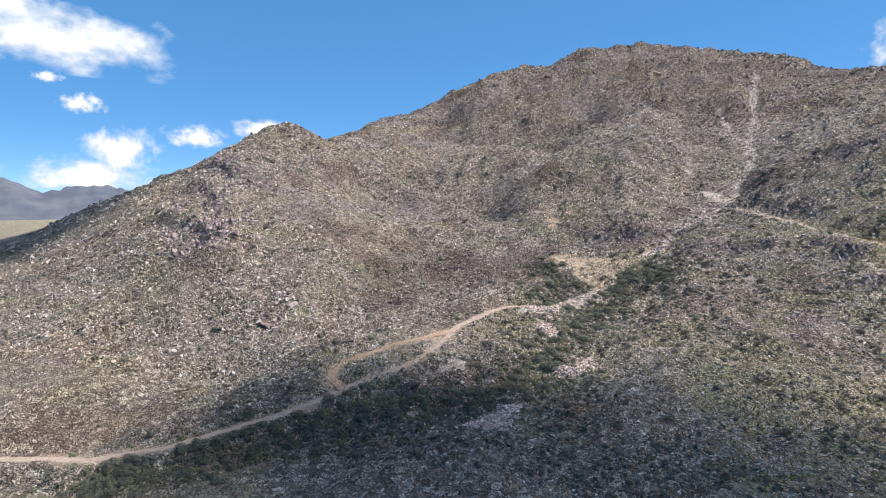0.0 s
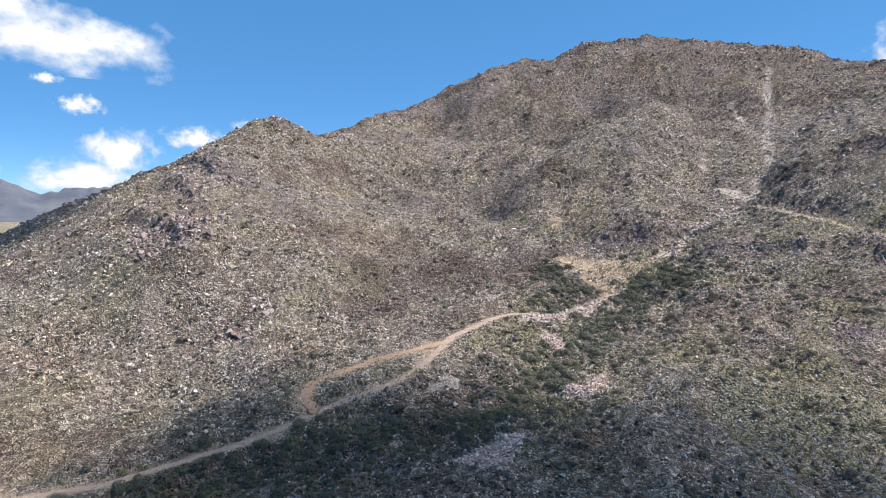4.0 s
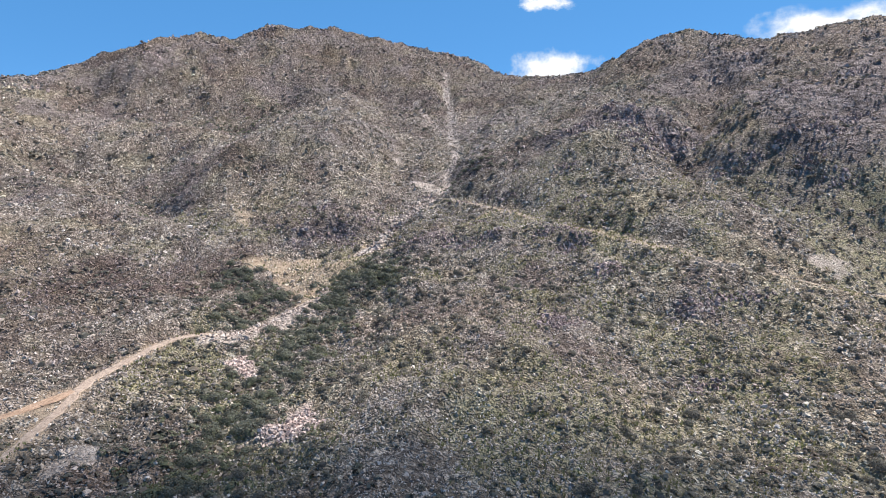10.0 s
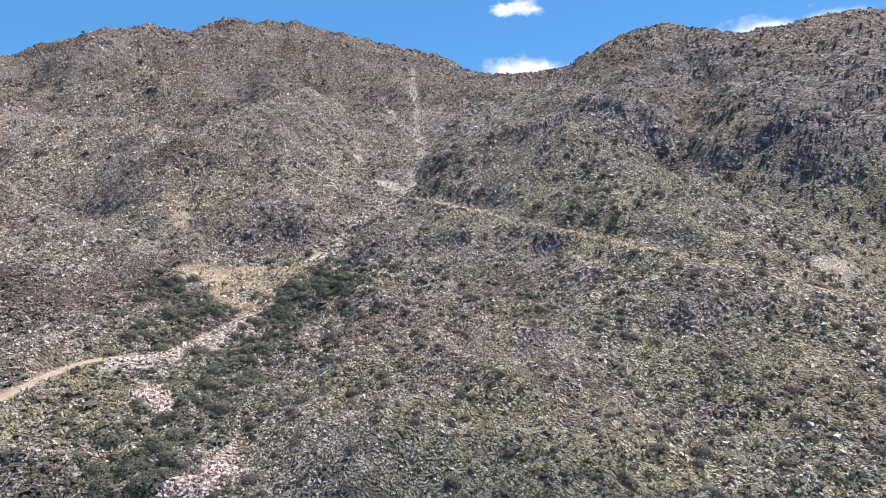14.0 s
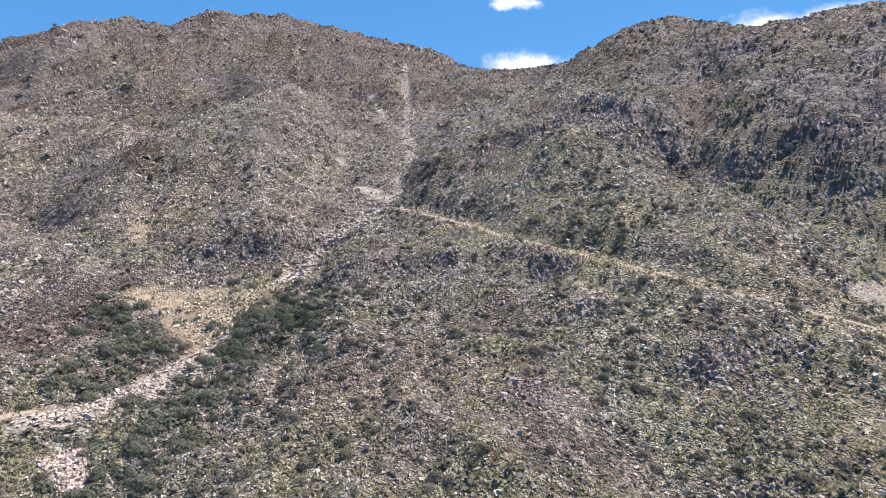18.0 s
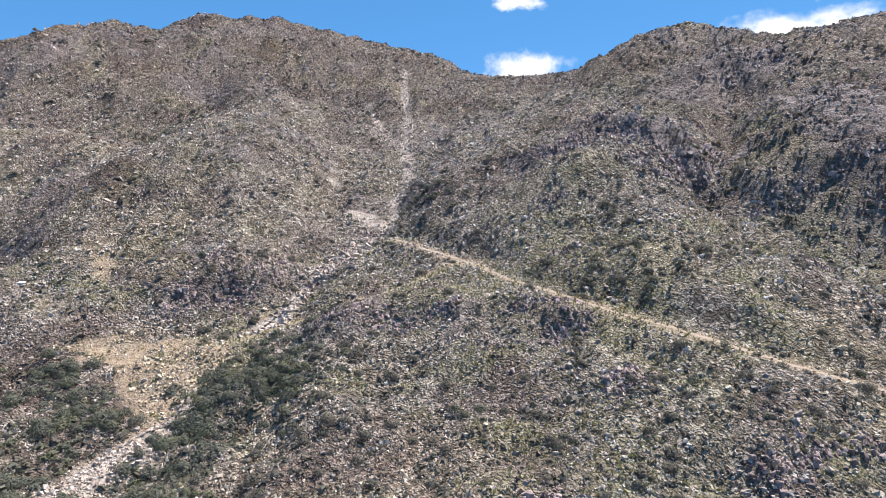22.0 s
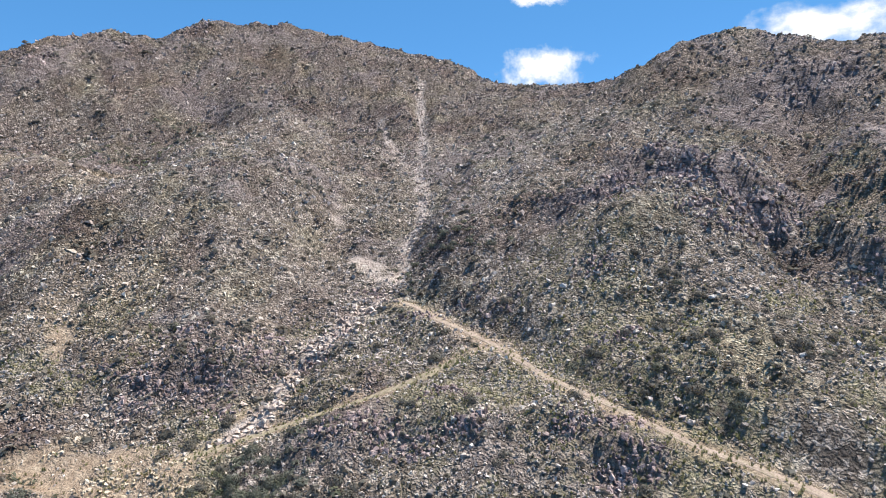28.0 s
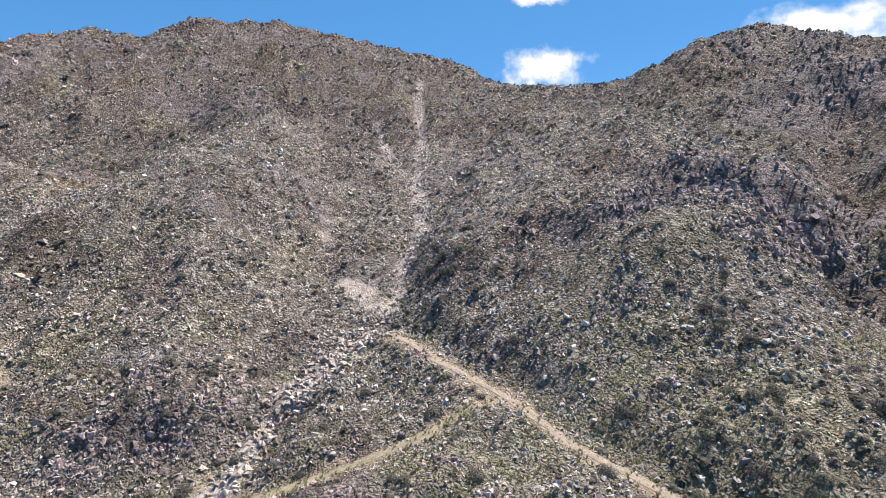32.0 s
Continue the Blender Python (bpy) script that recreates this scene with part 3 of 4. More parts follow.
def floor_at(x, y):
    """The height of the sheet."""
    x, y = np.asarray(x, float), np.asarray(y, float)
    i, j = np.clip(np.searchsorted(xs, x) - 1, 0, cols - 2), np.clip(np.searchsorted(ys, y) - 1, 0, n_rows - 2)
    u, v = (x - xs[i]) / (xs[i + 1] - xs[i]), (y - ys[j]) / (ys[j + 1] - ys[j])
    return (GZ[j, i] * (1 - u) + GZ[j, i + 1] * u) * (1 - v) + (GZ[j + 1, i] * (1 - u) + GZ[j + 1, i + 1] * u) * v


MEADOWS = [(28, 157, 9), (0, 197, 8), (-20, 197, 8), (-10, 196, 6), (-44, 197, 5), (-3, 229, 5), (-76, 233, 7), (-58, 216, 5), (-55, 222, 3), (11, 201, 7), (-104, 247, 9), (78, 251, 7),
           (57, 289, 8), (-33, 233, 4), (-194, 248, 12), (-100, 115, 8), (55, 228, 6), (-2, 162, 6), (30, 186, 9), (14, 148, 8),
           (48, 160, 8), (5, 180, 7), (90, 262, 9), (96, 280, 8), (-88, 240, 8), (-30, 248, 5), (16, 140, 6), (-8, 146, 5)]   # grassy spots: place and size


def cover(x, y):
    """What lies on the ground: shares of bare earth, pale stream stone, pink scree and grass."""
    ragged = 1.4 * lattice(x / 3, y / 3, 31) + 0.8 * lattice(x / 1.3, y / 1.3, 32)
    earth, pale, scree = np.zeros(x.shape), np.zeros(x.shape), np.zeros(x.shape)
    for name, course in COURSES.items():
        d, _ = along(x, y, course)
        earth = np.maximum(earth, (1 - ease(d + 0.9 * ragged, WIDTHS[name], WIDTHS[name] + 1.8)) * (0.6 if name == "wash_path" else 0.72))
    for name, wide in (("creek_bed", 1.3), ("wash_bed", 2.1), ("gully_scree", 1.5), ("side_scar", 1.2)):
        d, _ = along(x, y, BEDS[name])
        pale = np.maximum(pale, 1 - ease(d + ragged, wide * 0.6, wide * 1.7))
    for name, ring in PATCHES.items():
        m = ease(inside(x, y, ring) + ragged, -0.8, 1.0)
        if name.startswith("scree"):
            scree = np.maximum(scree, m)
        elif name == "clearing":
            earth = np.maximum(earth, m * np.clip(0.84 + 0.4 * lattice(x / 4, y / 4, 44) + 0.25 * lattice(x / 1.7, y / 1.7, 45), 0.3, 1.0))
        elif name in ("west_patch", "red_patch"):
            earth = np.maximum(earth, m * 0.95)
        else:
            pale = np.maximum(pale, m * 0.8)
    grass = ease(lattice(x / 22, y / 22, 41) + 0.7 * lattice(x / 9, y / 9, 42) + 0.4 * lattice(x / 3, y / 3, 43), -0.45 + 0.35 * ease(-x, 10, 50), 0.85) * (1 - 0.85 * ease(y, 205, 270)) * (1 - 0.7 * ease(-x, 70, 110))
    for gx, gy, r in MEADOWS:
        grass = np.maximum(grass, 0.9 * ease(-np.hypot((x - gx) / r, (y - gy) / (0.6 * r)) + 0.35 * ragged, -1.1, -0.3))
    return earth, pale, scree, grass


close = (GX > -480) & (GX < 240) & (GY > 60) & (GY < 560)
for name, share in zip(("earth", "pale", "scree", "grass"), cover(GX[close], GY[close])):
    full = np.zeros(GX.shape, np.float32)
    full[close] = share
    if name == "grass":
        full[(GX < -520) & (GY > -200)] = 0.9
    ground.data.attributes.new(name, "FLOAT", "POINT").data.foreach_set("value", full.ravel())


# Bare bedded rock: the cliffs, and knobs that stand out of the rubble.
a, b = GX[close], GY[close]
bare = np.zeros(a.shape)
ragged = 3.5 * lattice(a / 9, b / 9, 46) + 2.0 * lattice(a / 4, b / 4, 47)
for name, (line, step) in CLIFFS.items():
    bare = np.maximum(bare, (0.35 if step < 1.35 else 0.5 if "west" in name else 0.9) * (1 - ease(along(a, b, line)[0] + ragged, 1.5 + 1.2 * step, 4.5 + 2.5 * step)))
bare = np.maximum(bare, 0.85 * ease(a, 84, 96) * ease(b, 214, 224) * (1 - ease(b, 268, 290)) * ease(lattice(a / 14, b / 20, 48) + 0.3 * ragged / 3, -0.35, 0.1))
knobs = lattice(a / 24, b / 24, 49) + 0.55 * lattice(a / 10, b / 10, 50) + 0.3 * lattice(a / 4, b / 4, 56)
bare = np.maximum(bare, 0.55 * ease(knobs, 0.42, 0.75) * np.maximum(ease(b, 222, 250), ease(-a, 150, 190)))
earth, pale, scree, grass = cover(a, b)
full = np.zeros(GX.shape, np.float32)
full[close] = crust_and_shade(a, b)
ground.data.attributes.new("crust_and_shade", "FLOAT", "POINT").data.foreach_set("value", full.ravel())
full[close] = bare * (1 - np.maximum(np.maximum(earth, pale), scree))
ground.data.attributes.new("crag", "FLOAT", "POINT").data.foreach_set("value", full.ravel())


def track(name, course, half, material, label):
    """A worn track draped on its bench, with two ruts and ragged edges."""
    course = rounded([p[:2] for p in course], 1.2)
    p = np.array(course)
    way = np.gradient(p, axis=0)
    way /= np.linalg.norm(way, axis=1, keepdims=True)
    left = np.stack([-way[:, 1], way[:, 0]], 1)
    level = along(p[:, 0], p[:, 1], COURSES[name])[1]
    across = np.linspace(-1, 1, 11)
    verts = []
    for k, u in enumerate(across):
        edge = half * (1 + 0.55 * lattice(p[:, 0] / 2.2, p[:, 1] / 2.2, 51 + (u > 0)))
        xy = p + left * (u * edge)[:, None]
        rut = -0.05 * math.exp(-((abs(u) - 0.55) / 0.18) ** 2) + 0.03 * lattice(xy[:, 0] / 0.8, xy[:, 1] / 0.8, 55)
        z = level + 0.03 + rut - 0.16 * (abs(u) > 0.95)
        verts.append(np.stack([xy[:, 0], xy[:, 1], z], 1))
    n, w = len(p), len(across)
    k = (np.arange(w - 1)[:, None] * n + np.arange(n - 1)[None]).ravel()
    ob = new(name, mesh_of(name, np.concatenate(verts), np.stack([k, k + 1, k + n + 1, k + n], 1), material, True))
    return tagged(ob, label, "dirt track", kind="structure")


track("west_track", COURSES["west_track"], WIDTHS["west_track"], TRACK_DIRT, "pale reddish dirt track along the wash")
track("upper_track", COURSES["upper_track"], WIDTHS["upper_track"], RED_DIRT, "reddish eroded side track above the wash")
track("east_track", COURSES["east_track"], WIDTHS["east_track"], EAST_DIRT, "narrow tan dirt track cut across the slope")
track("grassy_track", COURSES["grassy_track"], WIDTHS["grassy_track"], TRACK_GRASS, "disused track grown over with dry grass")


# ---- the distance and the sky ----
def distant_hills():
    """A bare range beyond the plain, west of the valley."""
    u, v = np.meshgrid(np.linspace(0, 1, 260), np.linspace(0, 1, 36))
    turn, far = np.radians(80 - 45 * u), 3000 + 1200 * v
    x, y = -np.sin(turn) * far, np.cos(turn) * far
    deg = np.degrees(turn)
    crest = 120 + 110 * np.exp(-((deg - 67.6) / 2.2) ** 2) + 60 * np.exp(-((deg - 61) / 3.5) ** 2) + 40 * np.exp(-((deg - 74) / 4) ** 2)
    crest = crest + 16 * lattice(deg / 1.3, v * 2, 61) + 8 * lattice(deg / 0.5, v * 4, 62)
    z = -15 + crest * np.sin(np.clip(v * 1.25, 0, 1) * math.pi / 2) ** 1.3 + 14 * lattice(x / 160, y / 160, 63) * v + 7 * lattice(x / 60, y / 60, 64) * v
    w = u.shape[1]
    k = (np.arange(35)[:, None] * w + np.arange(w - 1)[None]).ravel()
    ob = new("backdrop", mesh_of("backdrop", np.stack([x.ravel(), y.ravel(), z.ravel()], 1), np.stack([k, k + 1, k + w + 1, k + w], 1), HAZED_ROCK, True))
    tagged(ob, "hazy range of bare hills beyond the plain", "distant hills", kind="structure")


distant_hills()


def cloud(turn, rise, wide, tall, label):
    """A small fair-weather cloud, 4.6 km off; angles in degrees, turn to the left of +y."""
    far = 4600
    half_w, half_h = far * math.tan(radians(wide / 2)), far * math.tan(radians(tall / 2))
    me = mesh_of("cloud", [(-half_w, -half_h, 0), (half_w, -half_h, 0), (half_w, half_h, 0), (-half_w, half_h, 0)], [(0, 1, 2, 3)], CLOUD)
    ob = new("cloud", me)
    a, b = radians(turn), radians(rise)
    eye = Vector((-7, 70, 78))
    at = eye + far * Vector((-math.sin(a) * math.cos(b), math.cos(a) * math.cos(b), math.sin(b)))
    ob.matrix_world = Matrix.Translation(at) @ (eye - at).to_track_quat("Z", "Y").to_matrix().to_4x4()
    ob.visible_shadow = False
    return tagged(ob, label, "cloud", group="fair-weather clouds", kind="structure")


for row in [(63.2, 13.6, 20, 6.5), (68, 15.8, 12, 4.5), (62.4, 8.4, 4.6, 2.2), (59.7, 4.8, 8, 5), (62.1, 2.5, 14, 4), (53.5, 6.1, 7, 2.6),
            (47.9, 7.0, 7, 2.6), (64.8, 10.2, 3, 1.2), (-9.9, 12.9, 11, 5.2), (-33.0, 14.4, 15, 5), (-9.5, 18.5, 7, 2), (-42, 13, 12, 5)]:
    cloud(*row, "white fair-weather cumulus cloud in a blue sky")


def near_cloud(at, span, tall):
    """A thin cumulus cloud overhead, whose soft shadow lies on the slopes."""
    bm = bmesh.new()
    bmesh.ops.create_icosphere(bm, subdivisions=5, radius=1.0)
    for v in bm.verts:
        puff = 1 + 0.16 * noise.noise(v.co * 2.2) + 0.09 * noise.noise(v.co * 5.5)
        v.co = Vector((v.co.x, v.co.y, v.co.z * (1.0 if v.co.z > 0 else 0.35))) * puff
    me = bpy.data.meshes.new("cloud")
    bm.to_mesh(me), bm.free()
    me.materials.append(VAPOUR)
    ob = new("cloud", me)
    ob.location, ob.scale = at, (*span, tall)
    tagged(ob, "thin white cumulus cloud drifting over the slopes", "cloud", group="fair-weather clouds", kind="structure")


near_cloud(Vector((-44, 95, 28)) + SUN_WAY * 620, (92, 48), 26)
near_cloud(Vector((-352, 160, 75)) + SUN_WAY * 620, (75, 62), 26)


# ---- rocks and plants: shapes ----
def hull(seed, count, boxy):
    """An angular stone about 1 m across: corners and triangles."""
    r = random.Random(seed)
    bm = bmesh.new()
    for _ in range(count):
        v = Vector((r.gauss(0, 1), r.gauss(0, 1), r.gauss(0, 1))).normalized()
        if boxy:
            v = Vector([math.copysign(abs(c) ** 0.45, c) for c in v])
        bm.verts.new(v * r.uniform(0.42, 0.56))
    bmesh.ops.convex_hull(bm, input=bm.verts)
    bmesh.ops.delete(bm, geom=[v for v in bm.verts if not v.link_faces], context="VERTS")
    bmesh.ops.triangulate(bm, faces=bm.faces)
    bm.verts.index_update()
    out = np.array([v.co[:] for v in bm.verts]), np.array([[v.index for v in f.verts] for f in bm.faces])
    bm.free()
    return out


STONES = [hull(s, 7, False) for s in range(5)] + [hull(s + 20, 8, True) for s in range(6)]
CHIPS = [hull(s + 80, 6, s % 2 > 0) for s in range(10)]


def tuft(seed, count, leaf, flat):
    """A shrub of unit radius made of bent leaf sprays: corners and four-sided faces."""
    r = np.random.RandomState(seed)
    d = r.normal(size=(count, 3))
    d[:, 2] = np.abs(d[:, 2])
    d /= np.linalg.norm(d, axis=1, keepdims=True)
    lobes = r.normal(size=(5, 3))
    lobes[:, 2] = np.abs(lobes[:, 2])
    lobes /= np.linalg.norm(lobes, axis=1, keepdims=True)
    bulge = 0.62 + 0.42 * np.clip((d @ lobes.T).max(1), 0, 1) ** 3
    c = d * (bulge * r.uniform(0.45, 1.0, count) ** 0.5)[:, None] * (1, 1, flat)
    a = np.cross(d, r.normal(size=(count, 3)))
    a /= np.linalg.norm(a, axis=1, keepdims=True)
    b = np.cross(d, a) * 0.85 + d * r.uniform(-0.1, 0.45, (count, 1))
    s = leaf * r.uniform(0.6, 1.4, (count, 1))
    v = np.stack([c - a * s, c - b * s * 0.6, c + a * s, c + b * s], 1).reshape(-1, 3)
    v[:, 2] = np.maximum(v[:, 2], 0.0)
    return v, np.arange(4 * count).reshape(-1, 4)


TUFTS = [tuft(s, 14, 0.40, 0.8) for s in range(8)]


def strewn(name, shapes, x, y, size, lift, squash, material, label, category, tilt=0.35, seed=0):
    """Many pieces on the ground, joined."""
    r = np.random.RandomState(seed + 100)
    z = floor_at(x, y)
    which, verts, faces, base = r.randint(0, len(shapes), len(x)), [], [], 0
    for k, (v, f) in enumerate(shapes):
        m = np.flatnonzero(which == k)
        if not len(m):
            continue
        turn, lean_x, lean_y = r.uniform(0, 6.283, len(m)), r.normal(0, tilt, len(m)), r.normal(0, tilt, len(m))
        s = size[m][:, None] * np.stack([r.uniform(0.8, 1.35, len(m)), r.uniform(0.7, 1.1, len(m)), squash * r.uniform(0.7, 1.3, len(m))], 1)
        p = v[None] * s[:, None]
        p = np.stack([p[..., 0] - p[..., 2] * lean_y[:, None], p[..., 1] - p[..., 2] * lean_x[:, None],
                      p[..., 2] + p[..., 0] * lean_y[:, None] + p[..., 1] * lean_x[:, None]], -1)
        c, n = np.cos(turn)[:, None], np.sin(turn)[:, None]
        p = np.stack([p[..., 0] * c - p[..., 1] * n + x[m][:, None], p[..., 0] * n + p[..., 1] * c + y[m][:, None],
                      p[..., 2] + (z[m] + lift * size[m])[:, None]], -1)
        verts.append(p.reshape(-1, 3))
        faces.append((f[None] + base + (np.arange(len(m)) * len(v))[:, None, None]).reshape(-1, f.shape[1]))
        base += len(m) * len(v)
    verts = np.concatenate(verts)
    ob = new(name, mesh_of(name, verts, np.concatenate(faces), material))
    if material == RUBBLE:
        ob.data.attributes.new("crust_and_shade", "FLOAT", "POINT").data.foreach_set("value", crust_and_shade(verts[:, 0], verts[:, 1]).astype(np.float32))
    return tagged(ob, label, category, kind="stuff")


def reach(x, y):
    """The distance from the middle of the valley mouth."""
    return np.sqrt((x + 7) ** 2 + (y - np.clip(y, 0, 145)) ** 2 + 62 ** 2)


def thick(x, y):
    d = np.full(x.shape, 1e9)
    for line in THICKETS.values():
        d = np.minimum(d, along(x, y, line)[0])
    return d


def clear_of_tracks(x, y, room):
    ok = np.ones(x.shape, bool)
    for name, course in COURSES.items():
        ok &= along(x, y, course)[0] > WIDTHS[name] + room
    return ok


dice = np.random.RandomState(7)


def candidates(count):
    """Places on the hillsides, closer together near the valley mouth."""
    x, y = dice.uniform(-350, 240, count), dice.uniform(86, 550, count)
    return x, y, reach(x, y)


# ---- rocks ----
x, y, d = candidates(480000)
patchy = 0.5 + 0.8 * lattice(x / 14, y / 14, 71) + 0.75 * lattice(x / 5, y / 5, 72)
keep = dice.uniform(0, 1, len(x)) < np.clip(patchy, 0.12, 1.2) * np.clip((78 / d) ** 1.7, 0, 1)
x, y, d = x[keep], y[keep], d[keep]
size = d * 0.0045 * (70 / d) ** 0.36 * np.exp(np.clip(dice.normal(-0.1, 0.5, len(x)), -1.2, 0.95))
earth, pale, scree, grass = cover(x, y)
keep = (dice.uniform(0, 1, len(x)) > np.maximum(np.maximum(earth * 1.05, pale), scree)) & (dice.uniform(0, 1, len(x)) > ease(-thick(x, y), -4, -1) * 0.6) & clear_of_tracks(x, y, 0.2)
x, y, d, size = x[keep], y[keep], d[keep], size[keep]

# Smaller stones lie thick between them.
cx, cy, cd = candidates(1300000)
patchy = 0.7 + 0.6 * lattice(cx / 11, cy / 11, 73) + 0.5 * lattice(cx / 4, cy / 4, 74)
keep = dice.uniform(0, 1, len(cx)) < np.clip(patchy, 0.15, 1.1) * np.clip((70 / cd) ** 1.95, 0, 1) * 0.8
cx, cy, cd = cx[keep], cy[keep], cd[keep]
earth, pale, scree, grass = cover(cx, cy)
keep = (dice.uniform(0, 1, len(cx)) > np.maximum(np.maximum(earth, pale), scree) * 0.95) & clear_of_tracks(cx, cy, -0.6)
cx, cy, cd = cx[keep], cy[keep], cd[keep]
csize = cd * 0.0034 * (70 / cd) ** 0.2 * np.exp(np.clip(dice.normal(0, 0.4, len(cx)), -1, 0.8))
strewn("small_stones", CHIPS, cx, cy, csize, 0.18, 0.8, RUBBLE, "small light and dark stones covering the slopes", "stones", tilt=0.5, seed=3)

# The largest ones near the valley mouth are boulders of their own.
court = np.flatnonzero((x > -62) & (x < 62) & (y > 120) & (y < 240))
own = court[np.argsort(-size[court])[:300]]
rest = np.ones(len(x), bool)
rest[own] = False
strewn("rubble", STONES, x[rest], y[rest], size[rest], 0.16, 0.75, RUBBLE, "grey and tan angular rubble strewn over the slopes", "rubble")
STONE_MESHES = [mesh_of("boulder", *hull(s + 40, 13, s % 2 > 0), BOULDER) for s in range(8)]
for n, i in enumerate(own):
    ob = new("boulder", STONE_MESHES[n % 8])
    s = float(size[i])
    ob.matrix_world = Matrix.LocRotScale((x[i], y[i], float(floor_at(x[i], y[i])) + 0.15 * s),
                                         Euler((dice.normal(0, 0.3), dice.normal(0, 0.3), dice.uniform(0, 6.28))), (s * 1.25, s, s * 0.85))
    tagged(ob, "weathered angular boulder half sunk in stony soil", "boulder", group="boulders on the slope")


def inside_points(ring, count):
    a = np.array(ring)
    px, py = dice.uniform(a[:, 0].min() - 1, a[:, 0].max() + 1, count), dice.uniform(a[:, 1].min() - 1, a[:, 1].max() + 1, count)
    ok = inside(px, py, ring) + 1.2 * lattice(px / 2, py / 2, 81) > -0.3
    return px[ok], py[ok]


for name in ("scree_a", "scree_b", "scree_c"):
    px, py = inside_points(PATCHES[name], 1100)
    strewn("scree_patch", STONES, px, py, dice.uniform(0.3, 0.85, len(px)), 0.1, 0.75, PINK, "patch of loose pinkish scree beside the thicket", "scree", seed=len(px))


px, py = inside_points(PATCHES["clearing"], 2300)
heap = lattice(px / 5, py / 5, 83) + 0.5 * lattice(px / 2, py / 2, 84) > -0.1
strewn("spoil_heap", STONES, px[heap], py[heap], dice.uniform(0.3, 0.85, heap.sum()), 0.15, 0.8, TAN, "tan and pinkish spoil stones round a bare clearing", "stones", seed=9)


def bedside(line, count, spread_m):
    course = np.array(rounded(line, 1.0))
    k = dice.randint(0, len(course), count)
    return course[k, 0] + dice.normal(0, spread_m, count), course[k, 1] + dice.normal(0, spread_m, count)


for name, count, wide, low, high, label in (("creek_bed", 560, 1.9, 0.4, 1.5, "pale water-worn stones in a dry creek bed"),
                                            ("wash_bed", 1150, 1.5, 0.3, 0.95, "pale gravel and cobbles in the dry wash"),
                                            ("gully_scree", 800, 1.6, 0.4, 1.1, "pale scree filling a steep gully"),
                                            ("side_scar", 400, 0.7, 0.4, 1.1, "pale rubble in an eroded scar")):
    px, py = bedside(BEDS[name], count, wide)
    strewn("stream_stones", STONES, px, py, dice.uniform(low, high, count), 0.1, 0.6, PALE, label, "stones", seed=count)


# ---- crags ----
BLOCKS = [mesh_of("block", *hull(s + 60, 13, s % 3 > 0), CRAG) for s in range(9)]


def outcrop(px, py, big, count, label):
    """Fractured blocks that lean one way, standing out of the slope."""
    base = new("rock_outcrop")
    base.location = (px, py, float(floor_at(px, py)))
    lean, turn = -dice.uniform(0.15, 0.5), dice.uniform(-0.5, 0.5)
    for k in range(count):
        ox, oy = dice.normal(0, 3.2 * big), dice.normal(0, 1.5 * big)
        s = big * math.exp(np.clip(dice.normal(0, 0.3), -0.6, 0.6))
        ob = new("block", BLOCKS[dice.randint(0, 9)])
        ob.parent = base
        ob.matrix_local = Matrix.LocRotScale((ox, oy, float(floor_at(px + ox, py + oy)) - base.location.z + big * max(0.0, dice.normal(0.0, 0.25)) * (abs(ox) < 2.5 * big and abs(oy) < big) + 0.02 * s),
                                             Euler((lean + dice.normal(0, 0.15), dice.normal(0, 0.2), turn + dice.normal(0, 0.35))),
                                             (s * dice.uniform(0.4, 1.2), s * dice.uniform(0.45, 0.9), s * dice.uniform(0.6, 1.3)))
    tagged(base, label, "rock outcrop", group="rock outcrops")


KNOLL = [(-20.2, 214.5), (-15, 212.2), (-10.5, 210), (-23.2, 212.2), (-6.8, 216.8), (-3, 210.8), (11.2, 207.8), (19.5, 201), (25.5, 187.5),
         (18.8, 207), (37.5, 169.5), (7.5, 163.5), (43.5, 171), (23.2, 184.5), (31.5, 150), (70.5, 209.2), (35.9, 167.5), (24.5, 186.7), (51.3, 170.7), (8.1, 166.2), (17.4, 199.6)]
DRAW = [(-41.2, 243), (-33.8, 240.8), (-51.8, 233.2), (-58.5, 231.8), (-2.2, 248.2), (-10.5, 247.5), (-22.5, 264), (-62, 229), (-57, 242.5), (-27.5, 248.1), (-48.6, 233.2), (-31.3, 240), (-64, 233), (-70, 236), (-50, 235), (-43, 237), (-46.6, 228.5), (-42.5, 239.1), (24.3, 225), (23.3, 239.6), (5.2, 242)]
FACE = [(46.5, 273), (36, 261), (36, 267.8), (47, 250), (53, 246), (52, 258), (53.2, 262.5), (57.8, 254.2), (70.5, 263.2), (67.5, 252.8), (45.8, 263.2), (30, 261), (61.5, 251.2),
        (83.2, 235.5), (93.8, 234.8), (105, 232.5), (75, 234.8), (119.2, 238.5), (96, 225.8), (102, 219), (105.8, 258.8), (132, 265.5)]
HIGH = [(104.2, 316.5), (107.2, 336), (121.5, 319.5), (-193.5, 399.8), (-144, 474), (-234.8, 355.5), (-80.2, 469.5), (-252, 253.5)]
WEST = [(-202.5, 150), (-181.5, 144.8), (-188.2, 138), (-184.5, 155.2), (-223.5, 160), (-234.8, 196.5), (-194, 133), (-173, 145), (-196, 155),
        (-208, 164), (-226, 176), (-248, 203), (-260, 208), (-206, 143), (-192, 146), (-178, 138), (-218, 174), (-215, 188), (-139, 139), (-140, 128)]
